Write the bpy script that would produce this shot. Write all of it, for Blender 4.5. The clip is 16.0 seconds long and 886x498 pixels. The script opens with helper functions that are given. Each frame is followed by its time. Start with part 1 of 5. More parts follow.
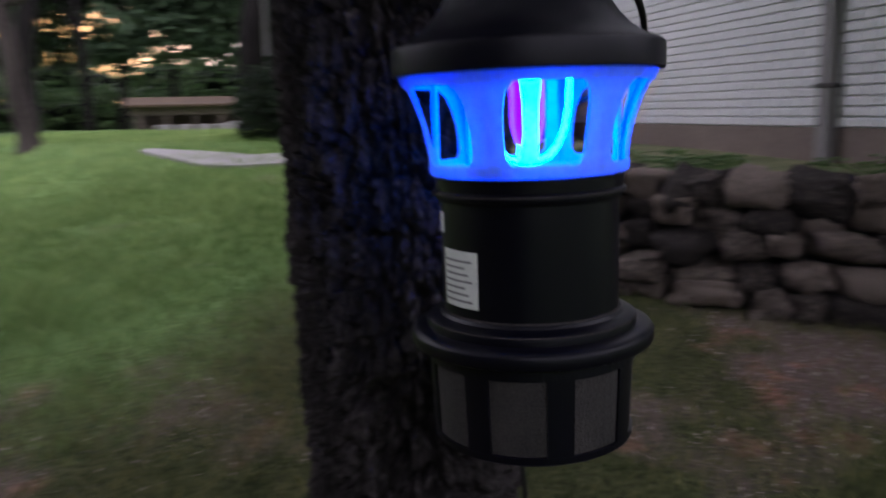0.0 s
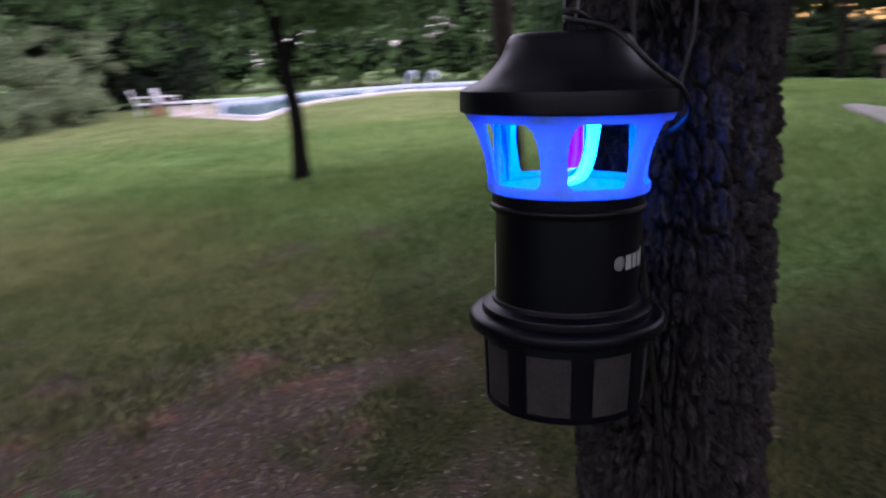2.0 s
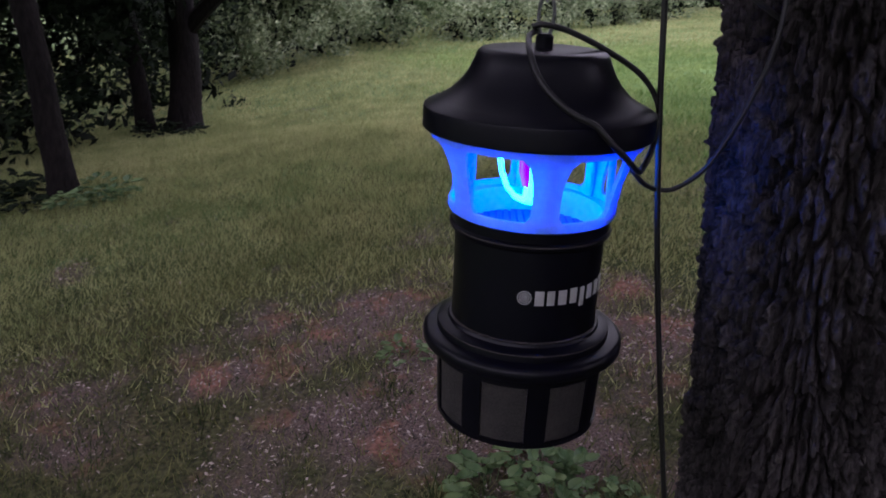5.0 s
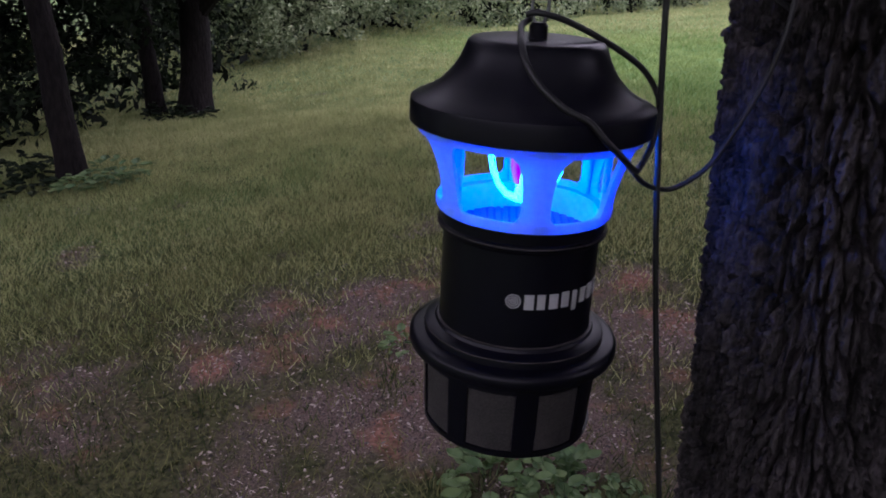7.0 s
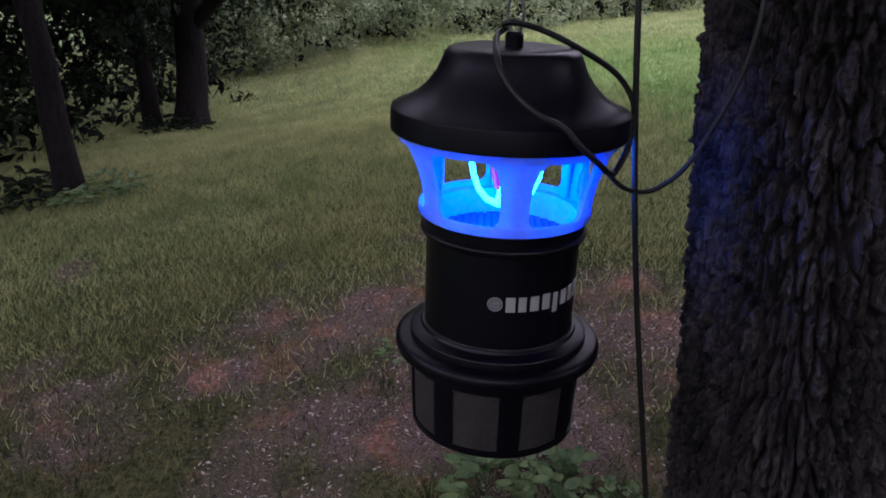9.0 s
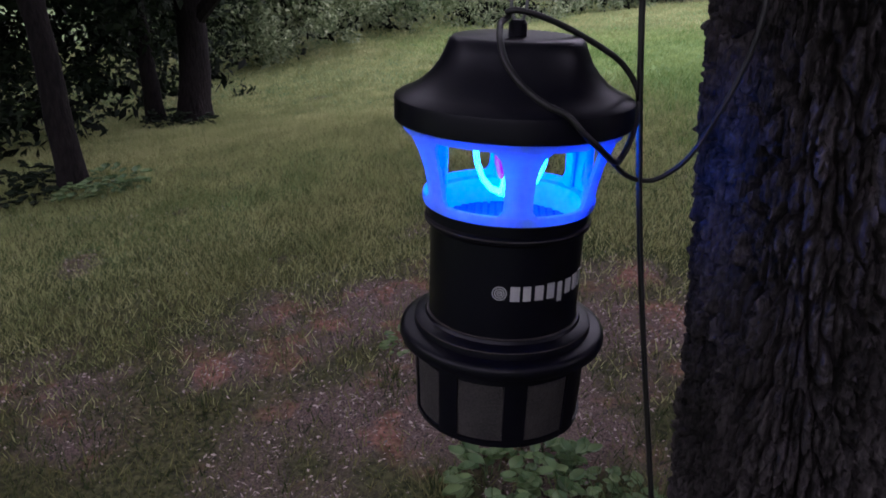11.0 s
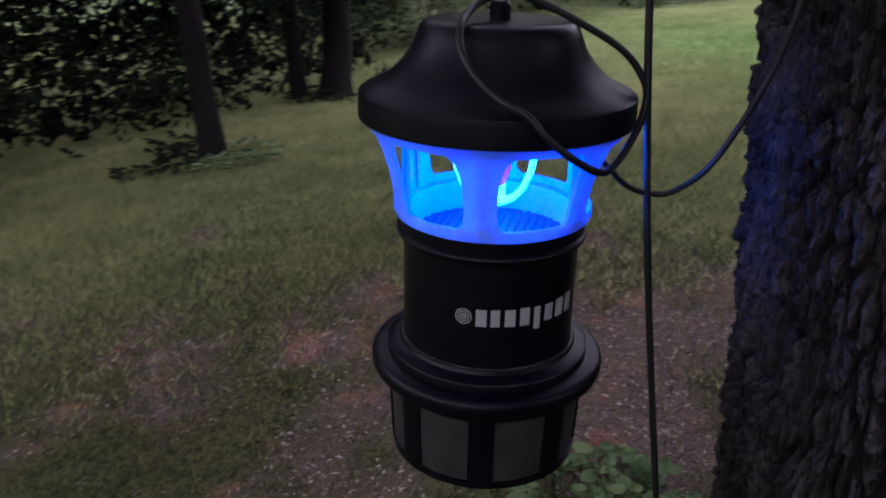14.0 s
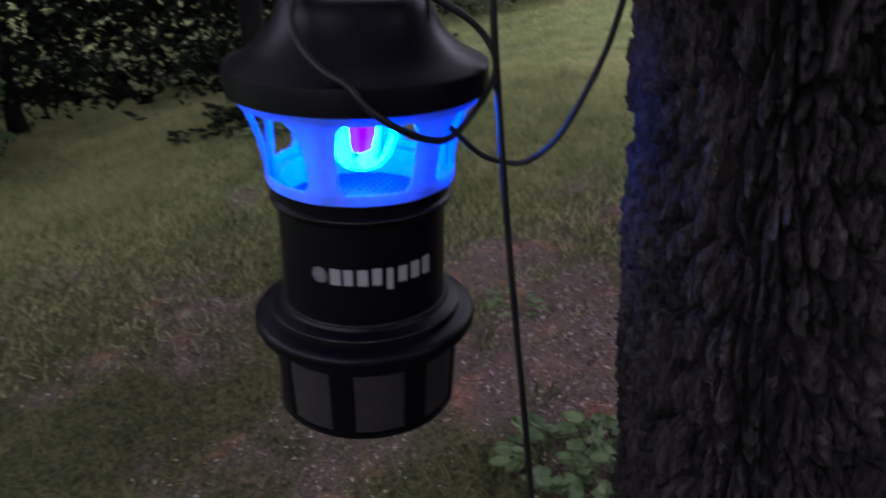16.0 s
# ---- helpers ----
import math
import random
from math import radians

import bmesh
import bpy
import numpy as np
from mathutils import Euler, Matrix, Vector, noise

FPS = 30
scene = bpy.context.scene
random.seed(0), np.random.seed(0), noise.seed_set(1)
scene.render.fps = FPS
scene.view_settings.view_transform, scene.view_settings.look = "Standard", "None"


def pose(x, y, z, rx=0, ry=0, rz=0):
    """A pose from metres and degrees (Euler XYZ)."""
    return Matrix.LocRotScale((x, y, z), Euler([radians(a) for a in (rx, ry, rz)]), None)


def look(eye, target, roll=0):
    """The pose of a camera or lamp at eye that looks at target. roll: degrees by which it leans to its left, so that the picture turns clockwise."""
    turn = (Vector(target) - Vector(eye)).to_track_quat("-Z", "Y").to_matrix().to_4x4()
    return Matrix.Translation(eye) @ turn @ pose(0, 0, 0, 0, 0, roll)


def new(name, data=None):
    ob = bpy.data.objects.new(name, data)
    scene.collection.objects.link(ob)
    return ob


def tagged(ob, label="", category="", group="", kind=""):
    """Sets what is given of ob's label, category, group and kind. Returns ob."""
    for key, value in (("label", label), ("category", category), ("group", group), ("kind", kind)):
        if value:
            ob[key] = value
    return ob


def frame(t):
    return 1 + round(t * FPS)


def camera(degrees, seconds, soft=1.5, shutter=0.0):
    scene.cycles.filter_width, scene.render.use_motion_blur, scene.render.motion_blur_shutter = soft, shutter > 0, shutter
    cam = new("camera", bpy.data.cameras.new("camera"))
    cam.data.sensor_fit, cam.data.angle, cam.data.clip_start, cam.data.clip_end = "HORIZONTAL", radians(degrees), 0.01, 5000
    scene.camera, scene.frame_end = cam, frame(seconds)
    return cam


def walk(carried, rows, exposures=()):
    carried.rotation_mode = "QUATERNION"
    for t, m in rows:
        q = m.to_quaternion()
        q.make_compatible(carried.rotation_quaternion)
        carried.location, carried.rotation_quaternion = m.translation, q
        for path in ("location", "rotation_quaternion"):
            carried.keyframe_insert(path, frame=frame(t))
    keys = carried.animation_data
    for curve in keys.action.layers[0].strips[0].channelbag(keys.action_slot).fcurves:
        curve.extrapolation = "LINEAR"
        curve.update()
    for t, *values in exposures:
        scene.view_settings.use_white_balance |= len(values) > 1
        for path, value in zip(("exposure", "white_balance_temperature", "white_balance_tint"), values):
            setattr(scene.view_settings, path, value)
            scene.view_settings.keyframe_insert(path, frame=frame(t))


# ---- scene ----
cam = camera(57.6, 16.0, soft=1.8, shutter=0.9)
# seconds, place of the eye in metres, turn in degrees
PATH = [
    (0.0, -0.0169, -0.0104, 1.5069, 80.25, 1.20, 1.04),
    (0.3, 0.0660, -0.0707, 1.5344, 79.88, 1.60, 8.48),
    (0.5, 0.1342, -0.0795, 1.5334, 80.32, 0.97, 13.16),
    (0.7, 0.2199, -0.0678, 1.5403, 80.03, 1.35, 18.98),
    (1.0, 0.3473, -0.0268, 1.5523, 79.58, 1.27, 27.41),
    (1.2, 0.4609, -0.0082, 1.5518, 79.86, 0.89, 33.28),
    (1.5, 0.5842, 0.0107, 1.5712, 78.48, 1.34, 40.76),
    (2.0, 0.7546, 0.0768, 1.5985, 77.05, 0.35, 52.27),
    (2.5, 0.8861, 0.2863, 1.6510, 76.13, 0.26, 64.57),
    (2.7, 0.9362, 0.3554, 1.6606, 75.97, -0.36, 68.93),
    (3.0, 1.0048, 0.4143, 1.6689, 74.99, -0.39, 75.81),
    (3.5, 1.0393, 0.5337, 1.7225, 73.40, -0.77, 83.28),
    (6.0, 0.9515, 0.7717, 1.7405, 68.40, -2.39, 94.47),
    (6.5, 0.9427, 0.7648, 1.7302, 68.23, -2.86, 94.26),
    (7.0, 0.9444, 0.7728, 1.7387, 68.26, -2.70, 94.04),
    (7.5, 0.9439, 0.7914, 1.7371, 68.47, -2.46, 93.76),
    (8.0, 0.9558, 0.7921, 1.7445, 68.80, -1.95, 93.50),
    (10.5, 0.9637, 0.7950, 1.7419, 68.56, -1.43, 93.83),
    (11.0, 0.9625, 0.7926, 1.7396, 68.34, -1.41, 93.78),
    (11.5, 0.9565, 0.8006, 1.7343, 68.14, -1.43, 93.77),
    (12.0, 0.9429, 0.7962, 1.7303, 67.91, -1.33, 93.64),
    (12.5, 0.9462, 0.8047, 1.7403, 67.87, -1.18, 94.26),
    (13.0, 0.9409, 0.8486, 1.7351, 67.90, -1.09, 96.05),
    (13.5, 0.8845, 0.9029, 1.7411, 67.49, -0.80, 100.32),
    (14.0, 0.8239, 0.9612, 1.7318, 66.86, -0.76, 104.58),
    (14.5, 0.8188, 1.0553, 1.7437, 66.26, 0.02, 111.06),
    (15.0, 0.8320, 1.1668, 1.7538, 65.88, 0.39, 114.09),
    (15.2, 0.8419, 1.1823, 1.7529, 66.25, 0.23, 113.71),
    (15.5, 0.8404, 1.1958, 1.7651, 66.01, 0.20, 113.22),
    (16.0, 0.7966, 1.1793, 1.7439, 64.63, -0.23, 109.92),
]
EXPOSURES = [(0.0, 2.5, 6100, 20), (2.0, 2.3, 6050, 26), (3.5, 2.34, 6050, 29), (6.0, 2.44, 6000, 30), (13.0, 2.44, 6000, 30), (16.0, 2.44, 5950, 29)]
walk(cam, [(t, pose(x, y, z, rx, ry, rz)) for t, x, y, z, rx, ry, rz in PATH], EXPOSURES)

# ---- light: dusk, the sun low behind the wood, the sky pale ----
SUN_AZ, SUN_EL = 28.5, 6.0          # degrees to the left of +y, degrees up
sky_world = bpy.data.worlds.new("dusk_sky")
scene.world = sky_world
sky_world.use_nodes = True
wn = sky_world.node_tree
sky = wn.nodes.new("ShaderNodeTexSky")
sky.sky_type = "NISHITA"
sky.sun_disc = False
sky.sun_elevation = radians(SUN_EL)
sky.sun_rotation = radians(-SUN_AZ)
sky.air_density, sky.dust_density, sky.ozone_density = 1.0, 1.0, 1.5
wn.nodes["Background"].inputs["Strength"].default_value = 0.15
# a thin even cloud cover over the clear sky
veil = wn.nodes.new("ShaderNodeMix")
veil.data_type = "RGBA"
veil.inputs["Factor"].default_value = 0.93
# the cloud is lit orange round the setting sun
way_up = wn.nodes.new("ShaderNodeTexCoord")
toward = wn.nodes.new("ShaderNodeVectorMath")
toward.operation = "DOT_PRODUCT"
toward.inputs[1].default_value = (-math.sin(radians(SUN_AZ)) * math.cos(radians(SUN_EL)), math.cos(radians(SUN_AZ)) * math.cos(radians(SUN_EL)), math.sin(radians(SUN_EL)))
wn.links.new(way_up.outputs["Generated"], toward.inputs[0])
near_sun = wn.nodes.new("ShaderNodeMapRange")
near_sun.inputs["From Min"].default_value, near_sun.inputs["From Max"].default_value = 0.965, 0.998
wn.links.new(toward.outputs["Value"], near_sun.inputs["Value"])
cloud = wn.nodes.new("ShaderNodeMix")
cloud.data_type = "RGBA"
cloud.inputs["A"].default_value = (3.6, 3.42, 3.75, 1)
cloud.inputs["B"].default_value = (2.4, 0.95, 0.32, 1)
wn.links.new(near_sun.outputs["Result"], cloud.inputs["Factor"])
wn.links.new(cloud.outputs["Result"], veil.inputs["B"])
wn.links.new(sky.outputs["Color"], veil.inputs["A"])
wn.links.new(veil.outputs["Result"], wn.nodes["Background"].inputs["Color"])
sun_data = bpy.data.lights.new("sun", "SUN")
sun_data.energy, sun_data.angle, sun_data.color = 0.5, radians(12), (1.0, 0.72, 0.5)
sun = new("sun", sun_data)
sun_way = Vector((-math.sin(radians(SUN_AZ)) * math.cos(radians(SUN_EL)), math.cos(radians(SUN_AZ)) * math.cos(radians(SUN_EL)), math.sin(radians(SUN_EL))))
sun.matrix_world = look(sun_way * 60, (0, 0, 0))


# ---- materials ----
def mat(name, color, rough=0.8, vary=0.25, scale=8.0, fine=60.0, bump=0.3, metal=0.0, color2=None, spec=0.5, depth=0.004,
        stretch=(1, 1, 1), random_ob=0.0, random_isle=0.0, emit=None, power=0.0, through_light=0.0):
    """A surface with variation at two scales and a fine relief."""
    m = bpy.data.materials.new(name)
    m.use_nodes = True
    nt = m.node_tree
    n, l = nt.nodes, nt.links
    b = n["Principled BSDF"]
    b.inputs["Roughness"].default_value = rough
    b.inputs["Metallic"].default_value = metal
    b.inputs["Specular IOR Level"].default_value = spec
    tc = n.new("ShaderNodeTexCoord")
    mp = n.new("ShaderNodeMapping")
    mp.inputs["Scale"].default_value = stretch
    l.new(tc.outputs["Object"], mp.inputs["Vector"])
    big, small = n.new("ShaderNodeTexNoise"), n.new("ShaderNodeTexNoise")
    for t, s in ((big, scale), (small, fine)):
        t.inputs["Scale"].default_value = s
        t.inputs["Detail"].default_value = 6
        l.new(mp.outputs["Vector"], t.inputs["Vector"])
    add = n.new("ShaderNodeMath")
    add.operation = "ADD"
    l.new(big.outputs["Fac"], add.inputs[0])
    l.new(small.outputs["Fac"], add.inputs[1])
    last = add.outputs[0]
    for amount, node, socket in ((random_ob, "ShaderNodeObjectInfo", "Random"), (random_isle, "ShaderNodeNewGeometry", "Random Per Island")):
        if amount:
            src = n.new(node)
            ma = n.new("ShaderNodeMath")
            ma.operation = "MULTIPLY_ADD"
            ma.inputs[1].default_value = amount
            l.new(src.outputs[socket], ma.inputs[0])
            l.new(last, ma.inputs[2])
            sub = n.new("ShaderNodeMath")
            sub.operation = "SUBTRACT"
            sub.inputs[1].default_value = amount / 2
            l.new(ma.outputs[0], sub.inputs[0])
            last = sub.outputs[0]
    ramp = n.new("ShaderNodeMapRange")
    ramp.inputs["From Min"].default_value, ramp.inputs["From Max"].default_value = 0.7, 1.3
    l.new(last, ramp.inputs["Value"])
    mix = n.new("ShaderNodeMix")
    mix.data_type = "RGBA"
    c2 = color2 or tuple(min(1, c * (1 + vary)) for c in color)
    c1 = color if color2 else tuple(c * (1 - vary) for c in color)
    mix.inputs["A"].default_value, mix.inputs["B"].default_value = (*c1, 1), (*c2, 1)
    l.new(ramp.outputs["Result"], mix.inputs["Factor"])
    l.new(mix.outputs["Result"], b.inputs["Base Color"])
    rr = n.new("ShaderNodeMapRange")
    rr.inputs["To Min"].default_value, rr.inputs["To Max"].default_value = max(0.03, rough - 0.12), min(1, rough + 0.12)
    l.new(big.outputs["Fac"], rr.inputs["Value"])
    l.new(rr.outputs["Result"], b.inputs["Roughness"])
    if bump:
        bn = n.new("ShaderNodeBump")
        bn.inputs["Strength"].default_value, bn.inputs["Distance"].default_value = bump, depth
        l.new(small.outputs["Fac"], bn.inputs["Height"])
        l.new(bn.outputs["Normal"], b.inputs["Normal"])
    if emit:
        b.inputs["Emission Color"].default_value = (*emit, 1)
        b.inputs["Emission Strength"].default_value = power
    if through_light:
        tr = n.new("ShaderNodeBsdfTranslucent")
        l.new(mix.outputs["Result"], tr.inputs["Color"])
        ms = n.new("ShaderNodeMixShader")
        ms.inputs[0].default_value = through_light
        l.new(b.outputs[0], ms.inputs[1])
        l.new(tr.outputs[0], ms.inputs[2])
        l.new(ms.outputs[0], n["Material Output"].inputs["Surface"])
    return m


M_PLASTIC = mat("black_plastic", (0.0018, 0.0018, 0.0052), 0.38, 0.3, 6, 400, 0.12, depth=0.0006, spec=0.2)
M_CAGE = mat("milky_plastic", (0.27, 0.58, 0.95), 0.4, 0.12, 20, 120, 0.05, depth=0.0005, through_light=0.45)
# guards round the violet bulb, made to emit its light
M_TUBE = mat("lit_guard", (0.6, 0.7, 0.8), 0.2, 0.02, emit=(0.0025, 0.135, 1.0), power=16.0, bump=0)
M_PURPLE = mat("violet_glow", (0.03, 0.002, 0.06), 0.4, 0.05, emit=(0.17, 0.0, 0.7), power=0.42, bump=0, spec=0.1)
M_DUST = mat("pale_dust", (0.05, 0.045, 0.042), 0.95, 0.5, 60, 300, 0.2, depth=0.0005, spec=0.1)
M_GRILLE = mat("dusty_grille", (0.035, 0.06, 0.16), 0.6, 0.35, 40, 300, 0.2, depth=0.0005)
M_SCREEN = mat("grey_mesh", (0.005, 0.0045, 0.005), 0.75, 0, 30, 420, 0.8, depth=0.0015, color2=(0.036, 0.031, 0.029))
M_WHITE = mat("white_print", (0.36, 0.36, 0.36), 0.55, 0.1, 60, 400, 0.05)
M_LABEL = mat("label_paper", (0.62, 0.64, 0.6), 0.6, 0.08, 60, 400, 0.05)
M_INK = mat("grey_ink", (0.2, 0.2, 0.2), 0.7, 0.1)
M_CORD = mat("black_rubber", (0.005, 0.005, 0.006), 0.5, 0.3, 30, 300, 0.1)
M_STEEL = mat("dull_steel", (0.16, 0.16, 0.17), 0.45, 0.3, 30, 200, 0.2, metal=0.9)
M_IRON = mat("black_iron", (0.02, 0.02, 0.02), 0.6, 0.4, 30, 200, 0.3)
M_BARK = mat("grey_brown_bark", (0.007, 0.0063, 0.0065), 0.95, 0, 12, 190, 1.0, color2=(0.05, 0.043, 0.043), spec=0.15, depth=0.008, stretch=(1, 1, 0.35))
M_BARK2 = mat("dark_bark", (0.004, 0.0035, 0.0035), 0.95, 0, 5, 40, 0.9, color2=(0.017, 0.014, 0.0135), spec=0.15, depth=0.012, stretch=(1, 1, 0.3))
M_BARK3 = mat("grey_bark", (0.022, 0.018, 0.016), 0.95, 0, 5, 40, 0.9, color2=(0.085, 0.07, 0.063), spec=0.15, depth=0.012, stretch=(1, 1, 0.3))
M_LEAF_MID = mat("green_leaves", (0.05, 0.1, 0.035), 0.6, 0, 0.6, 6, 0, color2=(0.12, 0.19, 0.075), spec=0.15, random_isle=0.7, through_light=0.3)
M_LEAF_PALE = mat("pale_leaves", (0.12, 0.17, 0.085), 0.6, 0, 0.5, 5, 0, color2=(0.38, 0.44, 0.26), spec=0.15, random_isle=0.7, through_light=0.3)
# near-black leaves: the shade under the woods is put into their colour
M_LEAF_DARK = mat("dark_shaded_leaves", (0.006, 0.0135, 0.0058), 0.65, 0, 0.7, 6, 0, color2=(0.019, 0.031, 0.014), spec=0.15, random_isle=0.7, through_light=0.2)
M_LEAF_DUSK = mat("dusk_leaves", (0.026, 0.05, 0.024), 0.6, 0, 0.7, 6, 0, color2=(0.075, 0.115, 0.06), spec=0.15, random_isle=0.7, through_light=0.3)
# near-black fill: the shade inside the bushes is put into this colour
M_CORE = mat("thicket_shade", (0.006, 0.009, 0.005), 0.95, 0.4, 1.5, 12, 0.5, spec=0.1)
# thin grass is darkened for shade near the tree, mown grasses paled for open light
M_GRASS = mat("thin_shaded_grass", (0.024, 0.043, 0.013), 0.75, 0, 0.9, 7, 0, color2=(0.19, 0.19, 0.076), spec=0.15, random_isle=0.7, through_light=0.3)
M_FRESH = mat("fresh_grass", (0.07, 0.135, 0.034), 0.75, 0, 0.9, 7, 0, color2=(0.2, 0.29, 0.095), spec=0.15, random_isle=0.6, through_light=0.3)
M_LAWN = mat("mown_lit_grass", (0.2, 0.25, 0.095), 0.75, 0, 0.35, 2.5, 0, color2=(0.5, 0.5, 0.235), spec=0.15, random_isle=0.22, through_light=0.3)
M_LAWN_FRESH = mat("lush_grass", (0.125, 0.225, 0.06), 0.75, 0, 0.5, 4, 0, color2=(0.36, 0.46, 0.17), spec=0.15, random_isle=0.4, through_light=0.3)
M_DRY = mat("leaf_litter", (0.03, 0.022, 0.02), 0.85, 0, 2, 20, 0.2, color2=(0.36, 0.3, 0.26), random_isle=1.3)
M_STONE = mat("sandstone", (0.036, 0.03, 0.027), 0.92, 0, 6, 40, 1.0, color2=(0.25, 0.2, 0.165), random_ob=0.9, spec=0.2, depth=0.025)
M_SIDING = mat("painted_siding", (0.62, 0.62, 0.62), 0.6, 0.07, 2, 40, 0.1, random_ob=0.1)
M_SKIRT = mat("brown_footing", (0.16, 0.125, 0.105), 0.9, 0.2, 3, 30, 0.4)
M_TRIM = mat("grey_trim", (0.2, 0.19, 0.185), 0.7, 0.15, 3, 40, 0.2)
M_DARKTRIM = mat("dark_trim", (0.035, 0.03, 0.028), 0.7, 0.2, 4, 40, 0.2)
M_CONCRETE = mat("concrete", (0.27, 0.255, 0.245), 0.9, 0.15, 3, 40, 0.4)
M_AC = mat("grey_metal", (0.2, 0.21, 0.22), 0.5, 0.12, 4, 60, 0.1, metal=0.3)
M_ACDARK = mat("dark_fins", (0.04, 0.042, 0.045), 0.6, 0.2, 4, 60, 0.1)
M_ACSLAT = mat("grey_slats", (0.085, 0.09, 0.098), 0.6, 0.15, 4, 60, 0.1)
M_GLASS = mat("dark_window", (0.02, 0.022, 0.026), 0.08, 0.1, 2, 20, 0)
M_POOL = mat("pool_water", (0.12, 0.24, 0.34), 0.08, 0.1, 2, 12, 0.08)
M_PINK = mat("pool_deck", (0.55, 0.46, 0.42), 0.9, 0.12, 1, 20, 0.3)
M_POOLW = mat("white_liner", (0.72, 0.74, 0.78), 0.5, 0.06, 2, 20, 0.1)
M_WHITEP = mat("white_chair_paint", (0.72, 0.7, 0.72), 0.55, 0.08, 4, 40, 0.1)
M_TIMBER = mat("weathered_timber", (0.11, 0.085, 0.07), 0.9, 0.35, 3, 40, 0.5, stretch=(1, 6, 6))
M_RUST = mat("rusty_roof", (0.075, 0.05, 0.03), 0.9, 0.4, 2, 20, 0.3)


def bark_tones(m):
    """Each plate of bark has a grey of its own."""
    n, l = m.node_tree.nodes, m.node_tree.links
    at = n.new("ShaderNodeAttribute")
    at.attribute_name = "tone"
    mul = n.new("ShaderNodeMix")
    mul.data_type, mul.blend_type = "RGBA", "MULTIPLY"
    mul.inputs["Factor"].default_value = 1.0
    ramp = n.new("ShaderNodeMapRange")
    ramp.inputs["From Min"].default_value, ramp.inputs["From Max"].default_value = 0.0, 1.0
    ramp.inputs["To Min"].default_value, ramp.inputs["To Max"].default_value = 0.12, 2.5
    l.new(at.outputs["Fac"], ramp.inputs["Value"])
    base = n["Principled BSDF"].inputs["Base Color"]
    old = base.links[0].from_socket
    l.new(old, mul.inputs["A"])
    l.new(ramp.outputs["Result"], mul.inputs["B"])
    l.new(mul.outputs["Result"], base)


bark_tones(M_BARK)


def ground_material():
    m = bpy.data.materials.new("lawn_and_soil")
    m.use_nodes = True
    n, l = m.node_tree.nodes, m.node_tree.links
    b = n["Principled BSDF"]
    b.inputs["Roughness"].default_value = 0.95
    b.inputs["Specular IOR Level"].default_value = 0.15
    at = n.new("ShaderNodeAttribute")
    at.attribute_name = "bare"
    tc = n.new("ShaderNodeTexCoord")
    noises = []
    for s in (0.5, 5.0, 45.0, 160.0):
        t = n.new("ShaderNodeTexNoise")
        t.inputs["Scale"].default_value, t.inputs["Detail"].default_value = s, 6
        l.new(tc.outputs["Object"], t.inputs["Vector"])
        noises.append(t.outputs["Fac"])

    def blend(f, a, c, lo=0.35, hi=0.65):
        r = n.new("ShaderNodeMapRange")
        r.inputs["From Min"].default_value, r.inputs["From Max"].default_value = lo, hi
        l.new(f, r.inputs["Value"])
        x = n.new("ShaderNodeMix")
        x.data_type = "RGBA"
        l.new(r.outputs["Result"], x.inputs["Factor"])
        for key, v in (("A", a), ("B", c)):
            if isinstance(v, tuple):
                x.inputs[key].default_value = (*v, 1)
            else:
                l.new(v, x.inputs[key])
        return x.outputs["Result"]

    lush_and_lit = n.new("ShaderNodeAttribute")
    lush_and_lit.attribute_name = "lush_and_lit"
    # the thin tones also carry the shade near the tree
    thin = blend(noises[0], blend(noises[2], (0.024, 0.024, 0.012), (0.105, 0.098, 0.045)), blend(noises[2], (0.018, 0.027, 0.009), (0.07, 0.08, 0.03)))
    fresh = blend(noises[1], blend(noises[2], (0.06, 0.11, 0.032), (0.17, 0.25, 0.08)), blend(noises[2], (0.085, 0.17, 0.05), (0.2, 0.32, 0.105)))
    grass = blend(lush_and_lit.outputs["Fac"], thin, fresh, 0.1, 0.9)
    soil = blend(noises[1], blend(noises[3], (0.045, 0.031, 0.028), (0.19, 0.14, 0.12)), blend(noises[2], (0.13, 0.065, 0.046), (0.28, 0.145, 0.105)), 0.54, 0.64)
    l.new(blend(at.outputs["Fac"], grass, soil, 0.25, 0.75), b.inputs["Base Color"])
    bn = n.new("ShaderNodeBump")
    bn.inputs["Strength"].default_value, bn.inputs["Distance"].default_value = 0.8, 0.02
    l.new(noises[2], bn.inputs["Height"])
    l.new(bn.outputs["Normal"], b.inputs["Normal"])
    return m


M_GROUND = ground_material()


# ---- building helpers ----
def thing(name, label, category, place=(0, 0, 0), group="", kind="", turn=0):
    ob = new(name)
    ob.empty_display_size = 0.1
    ob.matrix_world = pose(*place, 0, 0, turn)
    return tagged(ob, label, category, group, kind)


def finish(name, me, material, parent=None, label="", smooth=False):
    for m in (material if isinstance(material, (list, tuple)) else [material]):
        me.materials.append(m)
    if smooth:
        me.polygons.foreach_set("use_smooth", [True] * len(me.polygons))
    ob = new(name, me)
    ob.parent = parent
    return tagged(ob, label)


def part(name, bm, material, parent=None, label="", smooth=False):
    me = bpy.data.meshes.new(name)
    bm.to_mesh(me)
    bm.free()
    ob = finish(name, me, material, parent, label, smooth)
    if smooth:
        me.set_sharp_from_angle(angle=radians(38))
    return ob


